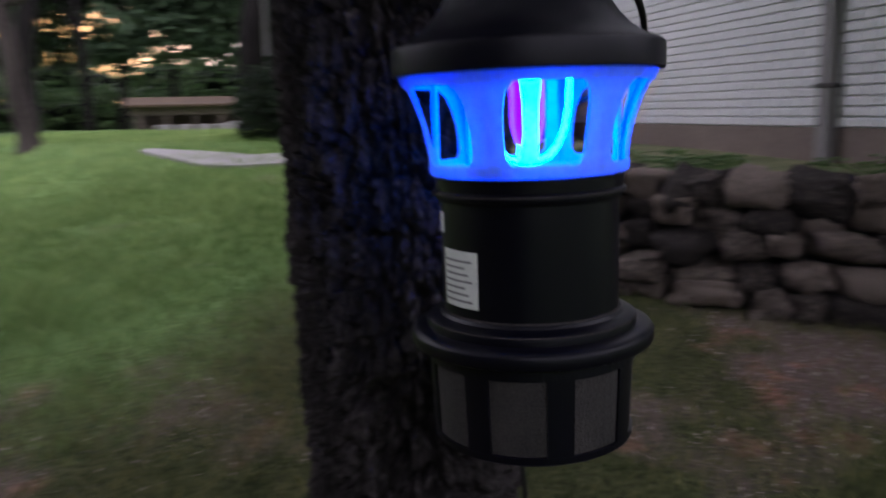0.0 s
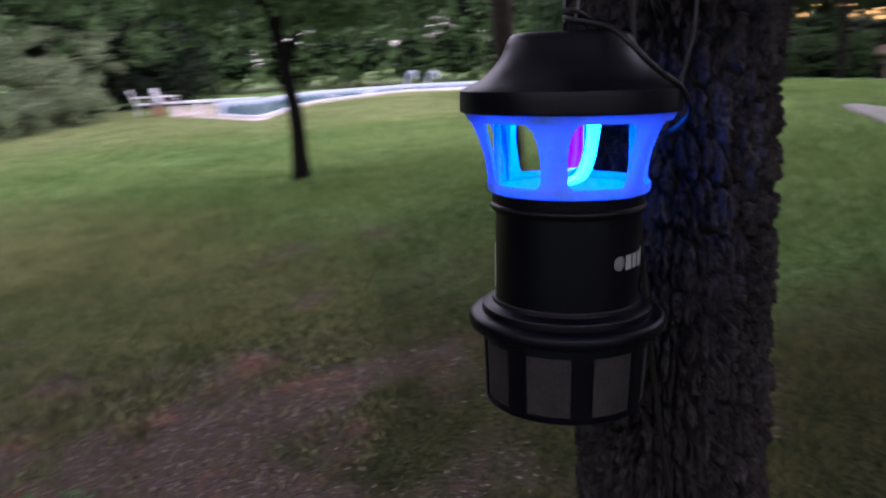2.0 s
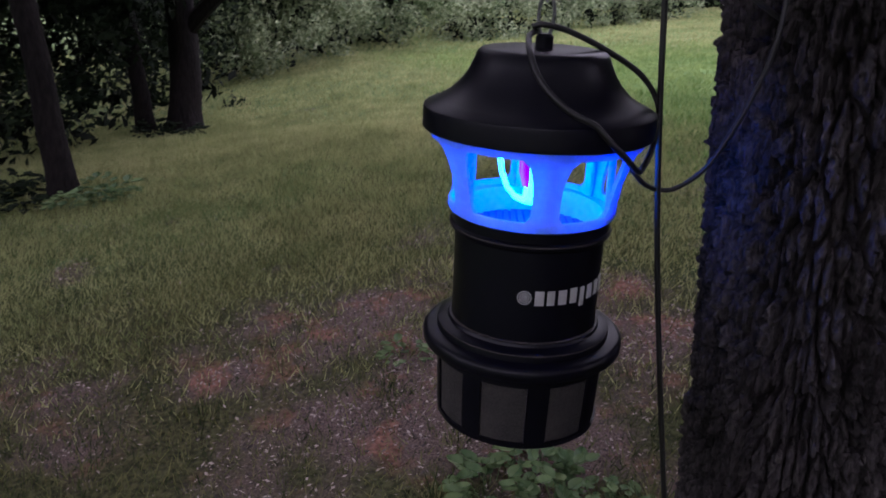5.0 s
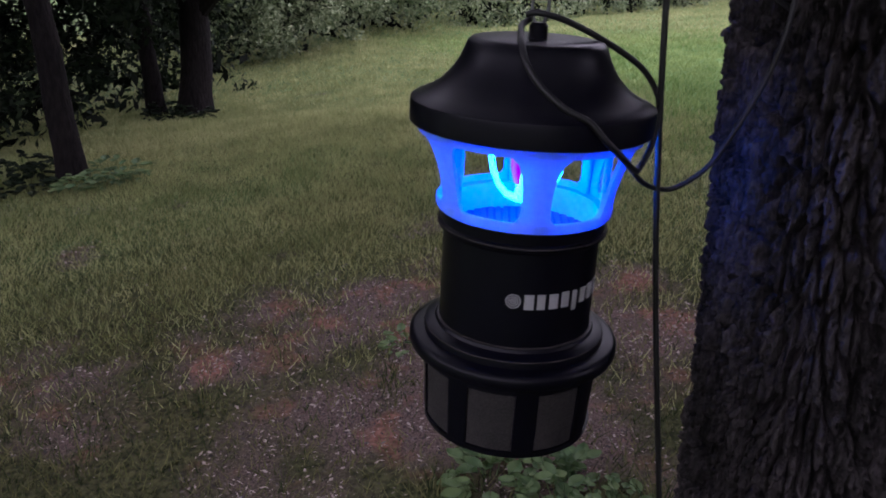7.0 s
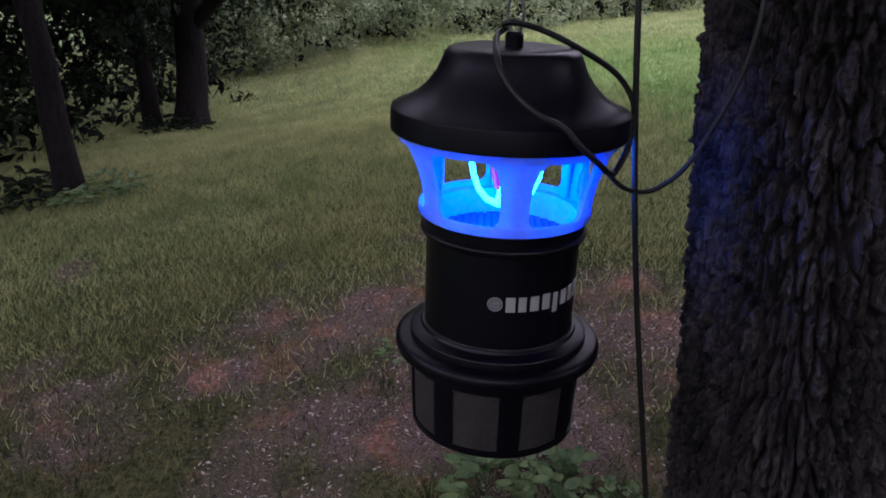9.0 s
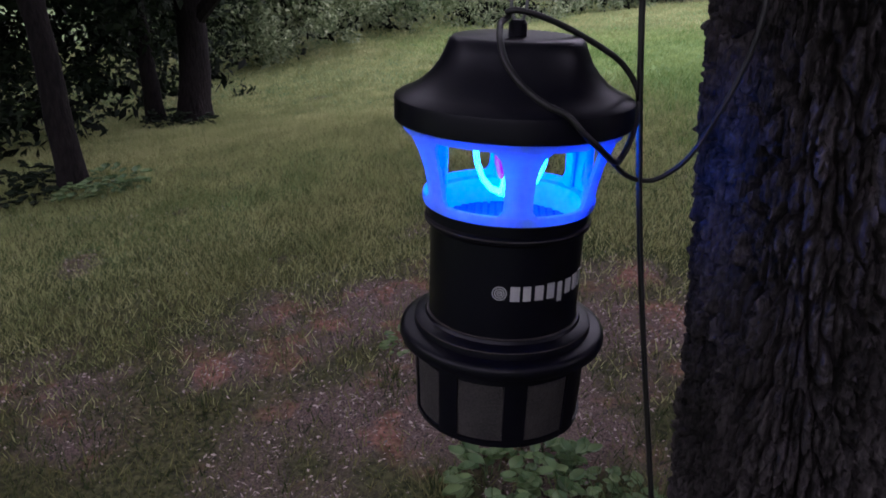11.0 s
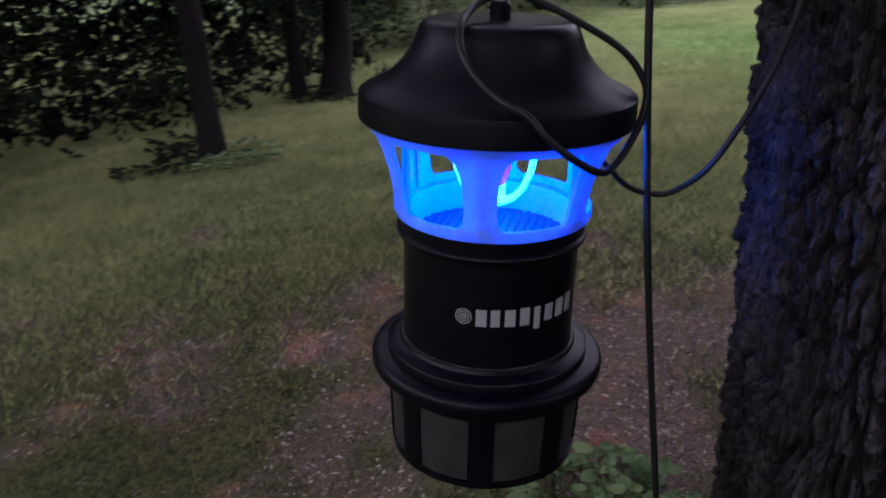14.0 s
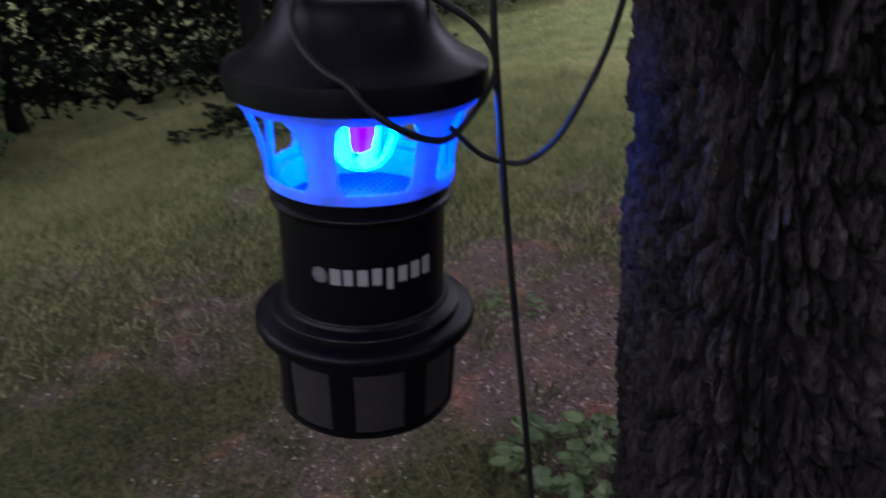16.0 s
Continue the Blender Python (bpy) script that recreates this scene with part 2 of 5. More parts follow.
def from_arrays(name, verts, faces, material, parent=None, label="", smooth=False, slots=None):
    """verts (n, 3), faces (m, 3 or 4): one mesh, quickly."""
    me = bpy.data.meshes.new(name)
    k = faces.shape[1]
    me.vertices.add(len(verts))
    me.vertices.foreach_set("co", np.asarray(verts, np.float32).ravel())
    me.loops.add(faces.size)
    me.loops.foreach_set("vertex_index", np.asarray(faces, np.int32).ravel())
    me.polygons.add(len(faces))
    me.polygons.foreach_set("loop_start", np.arange(0, faces.size, k, dtype=np.int32))
    if slots is not None:
        me.polygons.foreach_set("material_index", np.asarray(slots, np.int32))
    me.update(calc_edges=True)
    return finish(name, me, material, parent, label, smooth)


def box(sx, sy, sz, at=(0, 0, 0), bevel=0.004, bm=None, m=None):
    """A box with rounded edges; at is the middle of its underside."""
    own = bmesh.new()
    bmesh.ops.create_cube(own, size=1)
    bmesh.ops.scale(own, vec=(sx, sy, sz), verts=own.verts)
    if bevel:
        bmesh.ops.bevel(own, geom=own.edges[:], offset=min(bevel, min(sx, sy, sz) * 0.3), segments=1, affect="EDGES")
    bmesh.ops.translate(own, vec=(at[0], at[1], at[2] + sz / 2), verts=own.verts)
    if m is not None:
        bmesh.ops.transform(own, matrix=m, verts=own.verts)
    if bm is None:
        return own
    tmp = bpy.data.meshes.new("tmp")
    own.to_mesh(tmp)
    own.free()
    bm.from_mesh(tmp)
    bpy.data.meshes.remove(tmp)
    return bm


def lathe(profile, n=96, a0=0.0, a1=360.0):
    """Turns a profile of (radius, height) round z; a closed sweep when it goes all round."""
    bm = bmesh.new()
    whole = a1 - a0 >= 360
    k = n if whole else n + 1
    rings = []
    for i in range(k):
        a = radians(a0 + (a1 - a0) * i / n)
        rings.append([bm.verts.new((r * math.cos(a), r * math.sin(a), z)) for r, z in profile])
    for i in range(n):
        p, q = rings[i], rings[(i + 1) % k]
        for j in range(len(profile) - 1):
            if profile[j][0] < 1e-6 and profile[j + 1][0] < 1e-6:
                continue
            bm.faces.new((p[j], q[j], q[j + 1], p[j + 1]))
    bmesh.ops.remove_doubles(bm, verts=bm.verts, dist=1e-6)
    if not whole:
        bmesh.ops.holes_fill(bm, edges=bm.edges)
    bmesh.ops.recalc_face_normals(bm, faces=bm.faces)
    return bm


def tube(points, radius, sides=10, closed=False, radii=None):
    """A round bar along points (already smooth)."""
    P = [Vector(p) for p in points]
    bm = bmesh.new()
    rings, up = [], Vector((0.13, 0.31, 0.94)).normalized()
    n = len(P)
    for i, p in enumerate(P):
        a, b = (P[i - 1] if i or closed else P[0]), (P[(i + 1) % n] if i < n - 1 or closed else P[-1])
        d = (b - a).normalized()
        up = (up - d * up.dot(d)).normalized()
        side = d.cross(up)
        r = radii[i] if radii else radius
        rings.append([bm.verts.new(p + (up * math.cos(2 * math.pi * k / sides) + side * math.sin(2 * math.pi * k / sides)) * r) for k in range(sides)])
    for i in range(n if closed else n - 1):
        p, q = rings[i], rings[(i + 1) % n]
        for k in range(sides):
            bm.faces.new((p[k], p[(k + 1) % sides], q[(k + 1) % sides], q[k]))
    if not closed:
        bm.faces.new(rings[0][::-1])
        bm.faces.new(rings[-1])
    bmesh.ops.recalc_face_normals(bm, faces=bm.faces)
    return bm


def spline(points, steps=10):
    """A smooth line (Catmull-Rom) through points."""
    P = [Vector(p) for p in points]
    P = [P[0] * 2 - P[1]] + P + [P[-1] * 2 - P[-2]]
    out = []
    for i in range(1, len(P) - 2):
        a, b, c, d = P[i - 1], P[i], P[i + 1], P[i + 2]
        for s in range(steps):
            t = s / steps
            out.append(0.5 * ((2 * b) + (c - a) * t + (2 * a - 5 * b + 4 * c - d) * t * t + (3 * b - a - 3 * c + d) * t ** 3))
    out.append(P[-2])
    return out


rng = np.random.default_rng(7)
LATTICE = rng.random((64, 64, 64))


def value_noise(x, y, z=0.0):
    """Smooth noise 0 to 1 on arrays."""
    x, y, z = np.broadcast_arrays(np.asarray(x, float), np.asarray(y, float), np.asarray(z, float))
    xi, yi, zi = np.floor(x).astype(int), np.floor(y).astype(int), np.floor(z).astype(int)
    fx, fy, fz = x - xi, y - yi, z - zi
    fx, fy, fz = (f * f * (3 - 2 * f) for f in (fx, fy, fz))
    g = lambda a, b, c: LATTICE[(xi + a) & 63, (yi + b) & 63, (zi + c) & 63]
    lerp = lambda a, b, t: a + (b - a) * t
    return lerp(lerp(lerp(g(0, 0, 0), g(1, 0, 0), fx), lerp(g(0, 1, 0), g(1, 1, 0), fx), fy),
                lerp(lerp(g(0, 0, 1), g(1, 0, 1), fx), lerp(g(0, 1, 1), g(1, 1, 1), fx), fy), fz)


def fractal(x, y, z=0.0, octaves=4):
    total, amp, norm = 0, 1.0, 0
    for o in range(octaves):
        total = total + amp * value_noise(x * 2 ** o + 17 * o, y * 2 ** o + 5 * o, np.asarray(z) * 2 ** o)
        norm += amp
        amp *= 0.5
    return total / norm


# ---- the lie of the land ----
HUB = (0.6, 0.4)                 # the middle of the ground's rings
# bearing to the left of +y, distance and height of the lawn's far edge
EDGE = [(-180, 9, -0.2), (-120, 9, 0.3), (-60, 9, 0.9), (-20, 9, 1.2), (15, 9, 1.2), (30, 10, 1.22), (36, 20, 1.12), (42, 34, 0.68), (55, 32, 0.5), (62, 26, 0.32),
        (65.5, 21, 0.12), (72, 27, 0.05), (80, 24, -0.25), (89, 20, -0.45), (98, 16, -0.35), (107, 12.5, -0.5), (120, 8.5, -0.42), (138, 8, -0.55), (160, 8, -0.65), (180, 9, -0.2)]
EA, ED, EZ = (np.array(c, float) for c in zip(*EDGE))


def lawn_height(x, y):
    x, y = np.asarray(x, float), np.asarray(y, float)
    dx, dy = x - HUB[0], y - HUB[1]
    d = np.hypot(dx, dy) + 1e-9
    az = np.degrees(np.arctan2(-dx, dy))
    far_d, far_z = np.interp(az, EA, ED), np.interp(az, EA, EZ)
    near = np.minimum(6.0, far_d * 0.75)
    plane = lambda r: 0.1 + 0.125 * (HUB[1] + dy / d * r)
    t = np.clip((d - near) / (far_d - near), 0, 1)
    z = np.where(d < near, plane(d), plane(near) * (1 - t) + far_z * t)
    return z + 0.05 * (fractal(x * 0.45 + 9, y * 0.45 + 3) - 0.5) * np.clip(d / 3, 0, 1)


def bare_ground(x, y):
    """1 where red soil and litter lie open, 0 on the lawn."""
    x, y = np.asarray(x, float), np.asarray(y, float)
    near_tree = 0.6 * np.exp(-(((x + 1.7) / 1.25) ** 2 + ((y - 1.1) / 1.15) ** 2))
    by_wall = 0.5 * np.exp(-(((x - 0.8) / 1.3) ** 2 + ((y - 2.75) / 0.9) ** 2))
    behind = 0.27 * np.exp(-(((x + 0.9) / 1.0) ** 2 + ((y - 2.7) / 0.7) ** 2))
    south = 0.27 * np.exp(-(((x + 0.9) / 1.8) ** 2 + ((y + 1.0) / 1.6) ** 2))
    patch = fractal(x * 1.3 + 4, y * 1.3 + 11, octaves=5)
    fine = fractal(x * 4 + 3, y * 4 + 8, octaves=5) - 0.5
    return np.clip((patch - 0.68 + np.maximum(np.maximum(near_tree, by_wall), np.maximum(south, behind))) * 2.0 + 0.12 + 1.5 * fine, 0, 1)


def lushness(x, y):
    """1 where the lawn is fresh green, 0 where it is thin and straw-coloured."""
    x, y = np.asarray(x, float), np.asarray(y, float)
    return np.clip((y - 1.9 + 0.3 * np.maximum(0, -x - 2.5)) / 2.2 - 0.9 * np.clip((x + 1.4) / 0.8, 0, 1) + 1.3 * (fractal(x * 0.55 + 2, y * 0.55 + 6) - 0.5), 0, 1)


def ground():
    radii = np.concatenate([[0.0], np.linspace(0.15, 6, 110), 6 + (np.linspace(0, 1, 90)[1:] ** 1.8) * 40, [60, 90, 150, 300, 700, 1500]])
    n = 420
    a = np.linspace(0, 2 * np.pi, n, endpoint=False)
    R, A = np.meshgrid(radii, a, indexing="ij")
    X, Y = HUB[0] - R * np.sin(A), HUB[1] + R * np.cos(A)
    Z = lawn_height(X, Y)
    bare = bare_ground(X, Y) * (R < 9)
    Z = Z + 0.012 * (fractal(X * 6, Y * 6) - 0.5) * (R < 8)
    i, j = np.meshgrid(np.arange(len(radii) - 1), np.arange(n), indexing="ij")
    f = np.stack([i * n + j, i * n + (j + 1) % n, (i + 1) * n + (j + 1) % n, (i + 1) * n + j], -1).reshape(-1, 4)[:, ::-1]
    ob = from_arrays("ground", np.stack([X, Y, Z], -1).reshape(-1, 3), f, M_GROUND, smooth=True)
    at = ob.data.attributes.new("bare", "FLOAT", "POINT")
    at.data.foreach_set("value", bare.ravel().astype(np.float32))
    at = ob.data.attributes.new("lush_and_lit", "FLOAT", "POINT")
    # beyond lushness, it rises with distance to paint the open lawn brighter
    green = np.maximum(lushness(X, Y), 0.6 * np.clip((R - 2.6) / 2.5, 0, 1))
    at.data.foreach_set("value", green.ravel().astype(np.float32))
    return tagged(ob, "sloping green lawn with open patches of red soil", "lawn", kind="structure")


ground()


# ---- the large tree beside the trap ----
def bark_cells(gu, gv, around, seed):
    """Cells of an uneven net round the trunk: distance to the crack, a tone for each cell, height within the cell."""
    iu, iv = np.floor(gu).astype(int), np.floor(gv).astype(int)
    f1 = np.full(gu.shape, 9.0)
    f2, tone, hang = f1.copy(), np.zeros(gu.shape), np.zeros(gu.shape)
    jit = np.random.default_rng(seed).random((around, 128, 3))
    for du in (-1, 0, 1):
        for dv in (-1, 0, 1):
            a, b = iu + du, iv + dv
            q = jit[a % around, b % 128]
            d = np.hypot(gu - (a + q[..., 0]), gv - (b + q[..., 1]))
            near = d < f1
            f2 = np.where(near, f1, np.minimum(f2, d))
            tone = np.where(near, q[..., 2], tone)
            hang = np.where(near, gv - (b + q[..., 1]), hang)
            f1 = np.where(near, d, f1)
    return f2 - f1, tone, hang


def bark_trunk():
    """Long upright ridges, broken across by finer cracks, over a flared foot."""
    cx, cy, r0 = -0.11, 1.256, 0.168
    n, zs = 500, np.linspace(0.1, 2.05, 720)
    th = np.linspace(0, 2 * np.pi, n, endpoint=False)
    Zg, TH = np.meshgrid(zs, th, indexing="ij")
    C, S = np.cos(TH), np.sin(TH)
    u = TH * r0
    bend = fractal(C * 3.2 + 7, S * 3.2 + 7, Zg * 3.0, 3) - 0.5
    jag = fractal(C * 16 + 51, S * 16 + 51, Zg * 30, 3) - 0.5
    fine = fractal(C * 34 + 30, S * 34 + 30, Zg * 110, 3) - 0.5
    around = 62
    cw = 2 * np.pi * r0 / around
    wu = u + 0.022 * bend + 0.012 * jag
    wv = Zg + 0.06 * (fractal(C * 5 + 20, S * 5 + 20, Zg * 4) - 0.5) + 0.03 * jag
    gap, tone, hang = bark_cells(wu / cw, wv / 0.078, around, 3)
    plate = np.clip((gap - 0.05) / 0.2, 0, 1) ** 0.8
    gap2, tone2, hang2 = bark_cells((wu + 0.01 * fine) / cw * 2, (wv + 0.02 * fine) / 0.034, around * 2, 8)
    flake = np.clip(gap2 / 0.2, 0, 1)
    flake = flake * flake * (3 - 2 * flake)
    streak = fractal(C * 40 + 11, S * 40 + 11, Zg * 16, 3) - 0.5
    disp = plate * (0.02 + 0.014 * tone + flake * (0.005 + 0.006 * tone2) - 0.003 * np.clip(hang2, -0.7, 0.7)) + 0.011 * fine + 0.009 * streak + 0.008 * jag
    swell = 1 + 0.03 * np.sin(2 * TH + 1) + 0.5 * np.exp(-(Zg - 0.2) / 0.16) * (1 + 0.25 * np.sin(5 * TH + 0.6)) + 0.03 * np.clip((Zg - 1.6), 0, 3)
    R = r0 * swell - 0.035 + disp
    X = cx - 0.02 * (Zg - 1.3) + R * C
    Y = cy - 0.06 * (Zg - 1.3) + R * S
    i, j = np.meshgrid(np.arange(len(zs) - 1), np.arange(n), indexing="ij")
    f = np.stack([i * n + j, i * n + (j + 1) % n, (i + 1) * n + (j + 1) % n, (i + 1) * n + j], -1).reshape(-1, 4)
    return np.stack([X, Y, Zg], -1).reshape(-1, 3), f, (0.22 + 0.3 * tone + 0.25 * tone2 + 0.9 * fine + 0.5 * streak).ravel()


def leaf_cloud(centres, sizes, count, leaf, seed, flat=0.0, shell=0.35):
    """Small pointed leaves scattered through and over rounded clumps: verts, faces."""
    g = np.random.default_rng(seed)
    centres, sizes = np.asarray(centres, float), np.asarray(sizes, float)
    w = (sizes[:, 0] * sizes[:, 2])
    which = g.choice(len(centres), count, p=w / w.sum())
    d = g.normal(size=(count, 3))
    d /= np.linalg.norm(d, axis=1, keepdims=True)
    lump = 0.6 + 0.8 * value_noise(d[:, 0] * 2.2 + which * 3.1 + 50, d[:, 1] * 2.2 + 50, d[:, 2] * 2.2 + 50)
    r = (1 - shell * g.random(count) ** 1.6) * lump
    p = centres[which] + d * sizes[which] * r[:, None]
    nrm = d * 0.6 + g.normal(size=(count, 3)) * 0.7 + np.array([0, 0, 0.5])
    nrm /= np.linalg.norm(nrm, axis=1, keepdims=True)
    t = np.cross(nrm, g.normal(size=(count, 3)))
    t /= np.linalg.norm(t, axis=1, keepdims=True)
    b = np.cross(nrm, t)
    s = leaf * (0.55 + 0.9 * g.random(count))[:, None]
    v = np.stack([p - t * s, p + b * s * 0.42 + nrm * s * 0.12, p + t * s, p - b * s * 0.42 + nrm * s * 0.12], 1).reshape(-1, 3)
    return v, np.arange(count * 4).reshape(-1, 4)


def clump_cores(centres, sizes, seed, shrink=0.72):
    """Uneven dark hulls that stand in for the shade among a clump's twigs."""
    bm = bmesh.new()
    bmesh.ops.create_icosphere(bm, subdivisions=2, radius=1)
    base = np.array([v.co[:] for v in bm.verts])
    faces = np.array([[v.index for v in f.verts] for f in bm.faces])
    bm.free()
    V, F = [], []
    for k, (c, s) in enumerate(zip(np.asarray(centres, float), np.asarray(sizes, float))):
        lump = shrink * (0.7 + 0.6 * value_noise(base[:, 0] * 2 + k * 1.7 + 9, base[:, 1] * 2 + 9, base[:, 2] * 2 + seed))
        V.append(c + base * s * lump[:, None])
        F.append(faces + k * len(base))
    return np.concatenate(V), np.concatenate(F)


def crown(name, centres, sizes, count, leaf, material, parent, seed):
    v, f = leaf_cloud(centres, sizes, count, leaf, seed, shell=0.9)
    return from_arrays(name, v, f, material, parent)


big_tree = thing("oak_tree", "large tree trunk with deeply furrowed grey-brown bark", "tree", (0, 0, 0))
tv, tf, tt = bark_trunk()
trunk_ob = from_arrays("trunk", tv, tf, M_BARK, big_tree, smooth=True)
trunk_ob.data.attributes.new("tone", "FLOAT", "POINT").data.foreach_set("value", tt.astype(np.float32))


def limb(points, r0, r1, parent, material, sides=10, name="limb"):
    pts = spline(points, 6)
    n = len(pts)
    return part(name, tube(pts, r0, sides, radii=[r0 + (r1 - r0) * i / (n - 1) for i in range(n)]), material, parent, smooth=True)


limb([(-0.125, 1.213, 2.0), (-0.14, 1.15, 3.2), (-0.05, 1.1, 4.2), (0.1, 1.0, 5.6)], 0.19, 0.07, big_tree, M_BARK2, 14)
limb([(-0.14, 1.16, 3.1), (-0.7, 1.3, 3.9), (-1.5, 1.7, 4.6)], 0.1, 0.03, big_tree, M_BARK2)
limb([(-0.14, 1.16, 3.3), (0.5, 1.6, 4.0), (1.1, 2.3, 4.7)], 0.1, 0.03, big_tree, M_BARK2)
# crown above the view, its spread and density set to shade the ground below
g_crown = random.Random(2)
spots = []
for k in range(46):
    a, rr = 2.4 * k, 4.2 * math.sqrt((k + 0.5) / 46)
    spots.append((rr * math.cos(a) - 0.2, 0.5 + rr * math.sin(a), 5.6 - 0.36 * rr + g_crown.uniform(-0.3, 0.3)))
crown("crown", spots, [(1.25, 1.25, 0.6)] * len(spots), 19000, 0.13, M_LEAF_MID, big_tree, 5)


# ---- the insect trap ----
TRAP = (0.0536, 0.817)
trap = thing("insect_trap", "black plastic hanging insect trap with glowing blue light cage", "insect trap", (TRAP[0], TRAP[1], 1.172))
trap.matrix_world = pose(TRAP[0] + 0.0045, TRAP[1], 1.172, 0, -0.9, 0)      # it hangs a little out of plumb
Z0 = 1.172


def z(h):
    return h - Z0


cap_profile = [(0.0, z(1.633)), (0.066, z(1.6335)), (0.0715, z(1.632)), (0.0755, z(1.628)), (0.079, z(1.619)), (0.0845, z(1.607)), (0.093, z(1.595)), (0.105, z(1.583)),
               (0.119, z(1.5745)), (0.131, z(1.5695)), (0.1345, z(1.567)), (0.1352, z(1.564)), (0.1352, z(1.5425)), (0.134, z(1.541)), (0.131, z(1.541)), (0.1295, z(1.556)), (0.05, z(1.572)), (0, z(1.572))]
part("cap", lathe(cap_profile, 128), M_PLASTIC, trap, "smooth black bell-shaped cap", True)
part("hanger_stub", lathe([(0, z(1.65)), (0.0075, z(1.65)), (0.0102, z(1.6465)), (0.0102, z(1.632)), (0, z(1.632))], 24), M_PLASTIC, trap)
part("hanger_ring", tube([(0.0035 * math.cos(a), 0.0085 * math.cos(a), z(1.67) + 0.024 * math.sin(a)) for a in np.linspace(0, 2 * math.pi, 28, endpoint=False)], 0.0021, 8, True), M_STEEL, trap, "steel wire ring")

# the cage: a flared ring above, a ring below and six waisted ribs
part("cage_upper_ring", lathe([(0.1285, z(1.556)), (0.1305, z(1.546)), (0.128, z(1.537)), (0.1245, z(1.531)), (0.1215, z(1.5315)), (0.1255, z(1.54)), (0.126, z(1.556)), (0.1285, z(1.556))], 96), M_CAGE, trap, "glowing blue plastic")
part("cage_lower_ring", lathe([(0.1012, z(1.4545)), (0.1012, z(1.448)), (0.1, z(1.4445)), (0.0865, z(1.4445)), (0.0865, z(1.4475)), (0.0965, z(1.4485)), (0.0975, z(1.4555)), (0.1, z(1.456)), (0.1012, z(1.4545))], 96), M_CAGE, trap, "glowing blue plastic", True)
part("cage_inner_wall", lathe([(0.0867, z(1.448)), (0.0867, z(1.414)), (0.084, z(1.414)), (0.084, z(1.446)), (0.085, z(1.448)), (0.0867, z(1.448))], 96), M_CAGE, trap, "glowing blue plastic", True)
CAGE = [(1.541, 0.1285), (1.533, 0.1235), (1.522, 0.1175), (1.508, 0.112), (1.492, 0.107), (1.476, 0.1035), (1.462, 0.1014), (1.4545, 0.1011), (1.447, 0.1009)]
HALF = [30.0, 15.5, 11.0, 9.3, 8.6, 8.6, 9.2, 12.5, 13.0]


def cage_rib():
    bm = bmesh.new()
    k = 9
    for side, off in ((0, 0.0), (1, -0.0042)):
        grid = []
        for (h, r), half in zip(CAGE, HALF):
            row = []
            for i in range(k):
                a = radians(half * (2 * i / (k - 1) - 1))
                row.append(bm.verts.new(((r + off) * math.cos(a), (r + off) * math.sin(a), z(h))))
            grid.append(row)
        for p, q in zip(grid, grid[1:]):
            for i in range(k - 1):
                bm.faces.new((p[i], p[i + 1], q[i + 1], q[i]) if side else (p[i], q[i], q[i + 1], p[i + 1]))
        if side == 0:
            outer = grid
        else:
            for p, q, p2, q2 in zip(outer, outer[1:], grid, grid[1:]):
                bm.faces.new((p[0], p2[0], q2[0], q[0]))
                bm.faces.new((p[-1], q[-1], q2[-1], p2[-1]))
    bmesh.ops.recalc_face_normals(bm, faces=bm.faces)
    return bm


rib = part("cage_rib", cage_rib(), M_CAGE, trap, "glowing blue plastic", True)
rib.matrix_basis = pose(0, 0, 0, 0, 0, 4.7)
post = part("inner_post", box(0.006, 0.013, 0.098, (0, 0, z(1.447)), 0.0015), M_CAGE, trap)
post.matrix_basis = pose(0, 0, 0, 0, 0, 6.7) @ pose(0.0935, 0, 0)
for k in range(1, 6):
    o = rib.copy()
    scene.collection.objects.link(o)
    o.matrix_basis = pose(0, 0, 0, 0, 0, 4.7 + 60 * k)
for k in range(1, 6):
    o = post.copy()
    scene.collection.objects.link(o)
    o.matrix_basis = pose(0, 0, 0, 0, 0, 6.7 + 60 * k) @ pose(0.0935, 0, 0)

# the fan grille under the light
bmg = bmesh.new()
for i in range(-9, 10):
    y = i * 0.009
    half = math.sqrt(max(0, 0.0835 ** 2 - y * y))
    if half > 0.01:
        box(2 * half, 0.0058, 0.003, (0, y, z(1.414)), 0, bmg)
        box(0.0042, 2 * half, 0.0026, (y, 0, z(1.4142)), 0, bmg)
part("grille", bmg, M_GRILLE, trap, "slotted blue-lit fan grille")
part("hub", lathe([(0, z(1.42)), (0.016, z(1.4195)), (0.018, z(1.4165)), (0, z(1.4165))], 24), M_GRILLE, trap, "", True)
part("funnel", lathe([(0.0838, z(1.4125)), (0.083, z(1.40)), (0.05, z(1.385)), (0, z(1.385))], 48), M_PLASTIC, trap, "dark funnel under the grille")


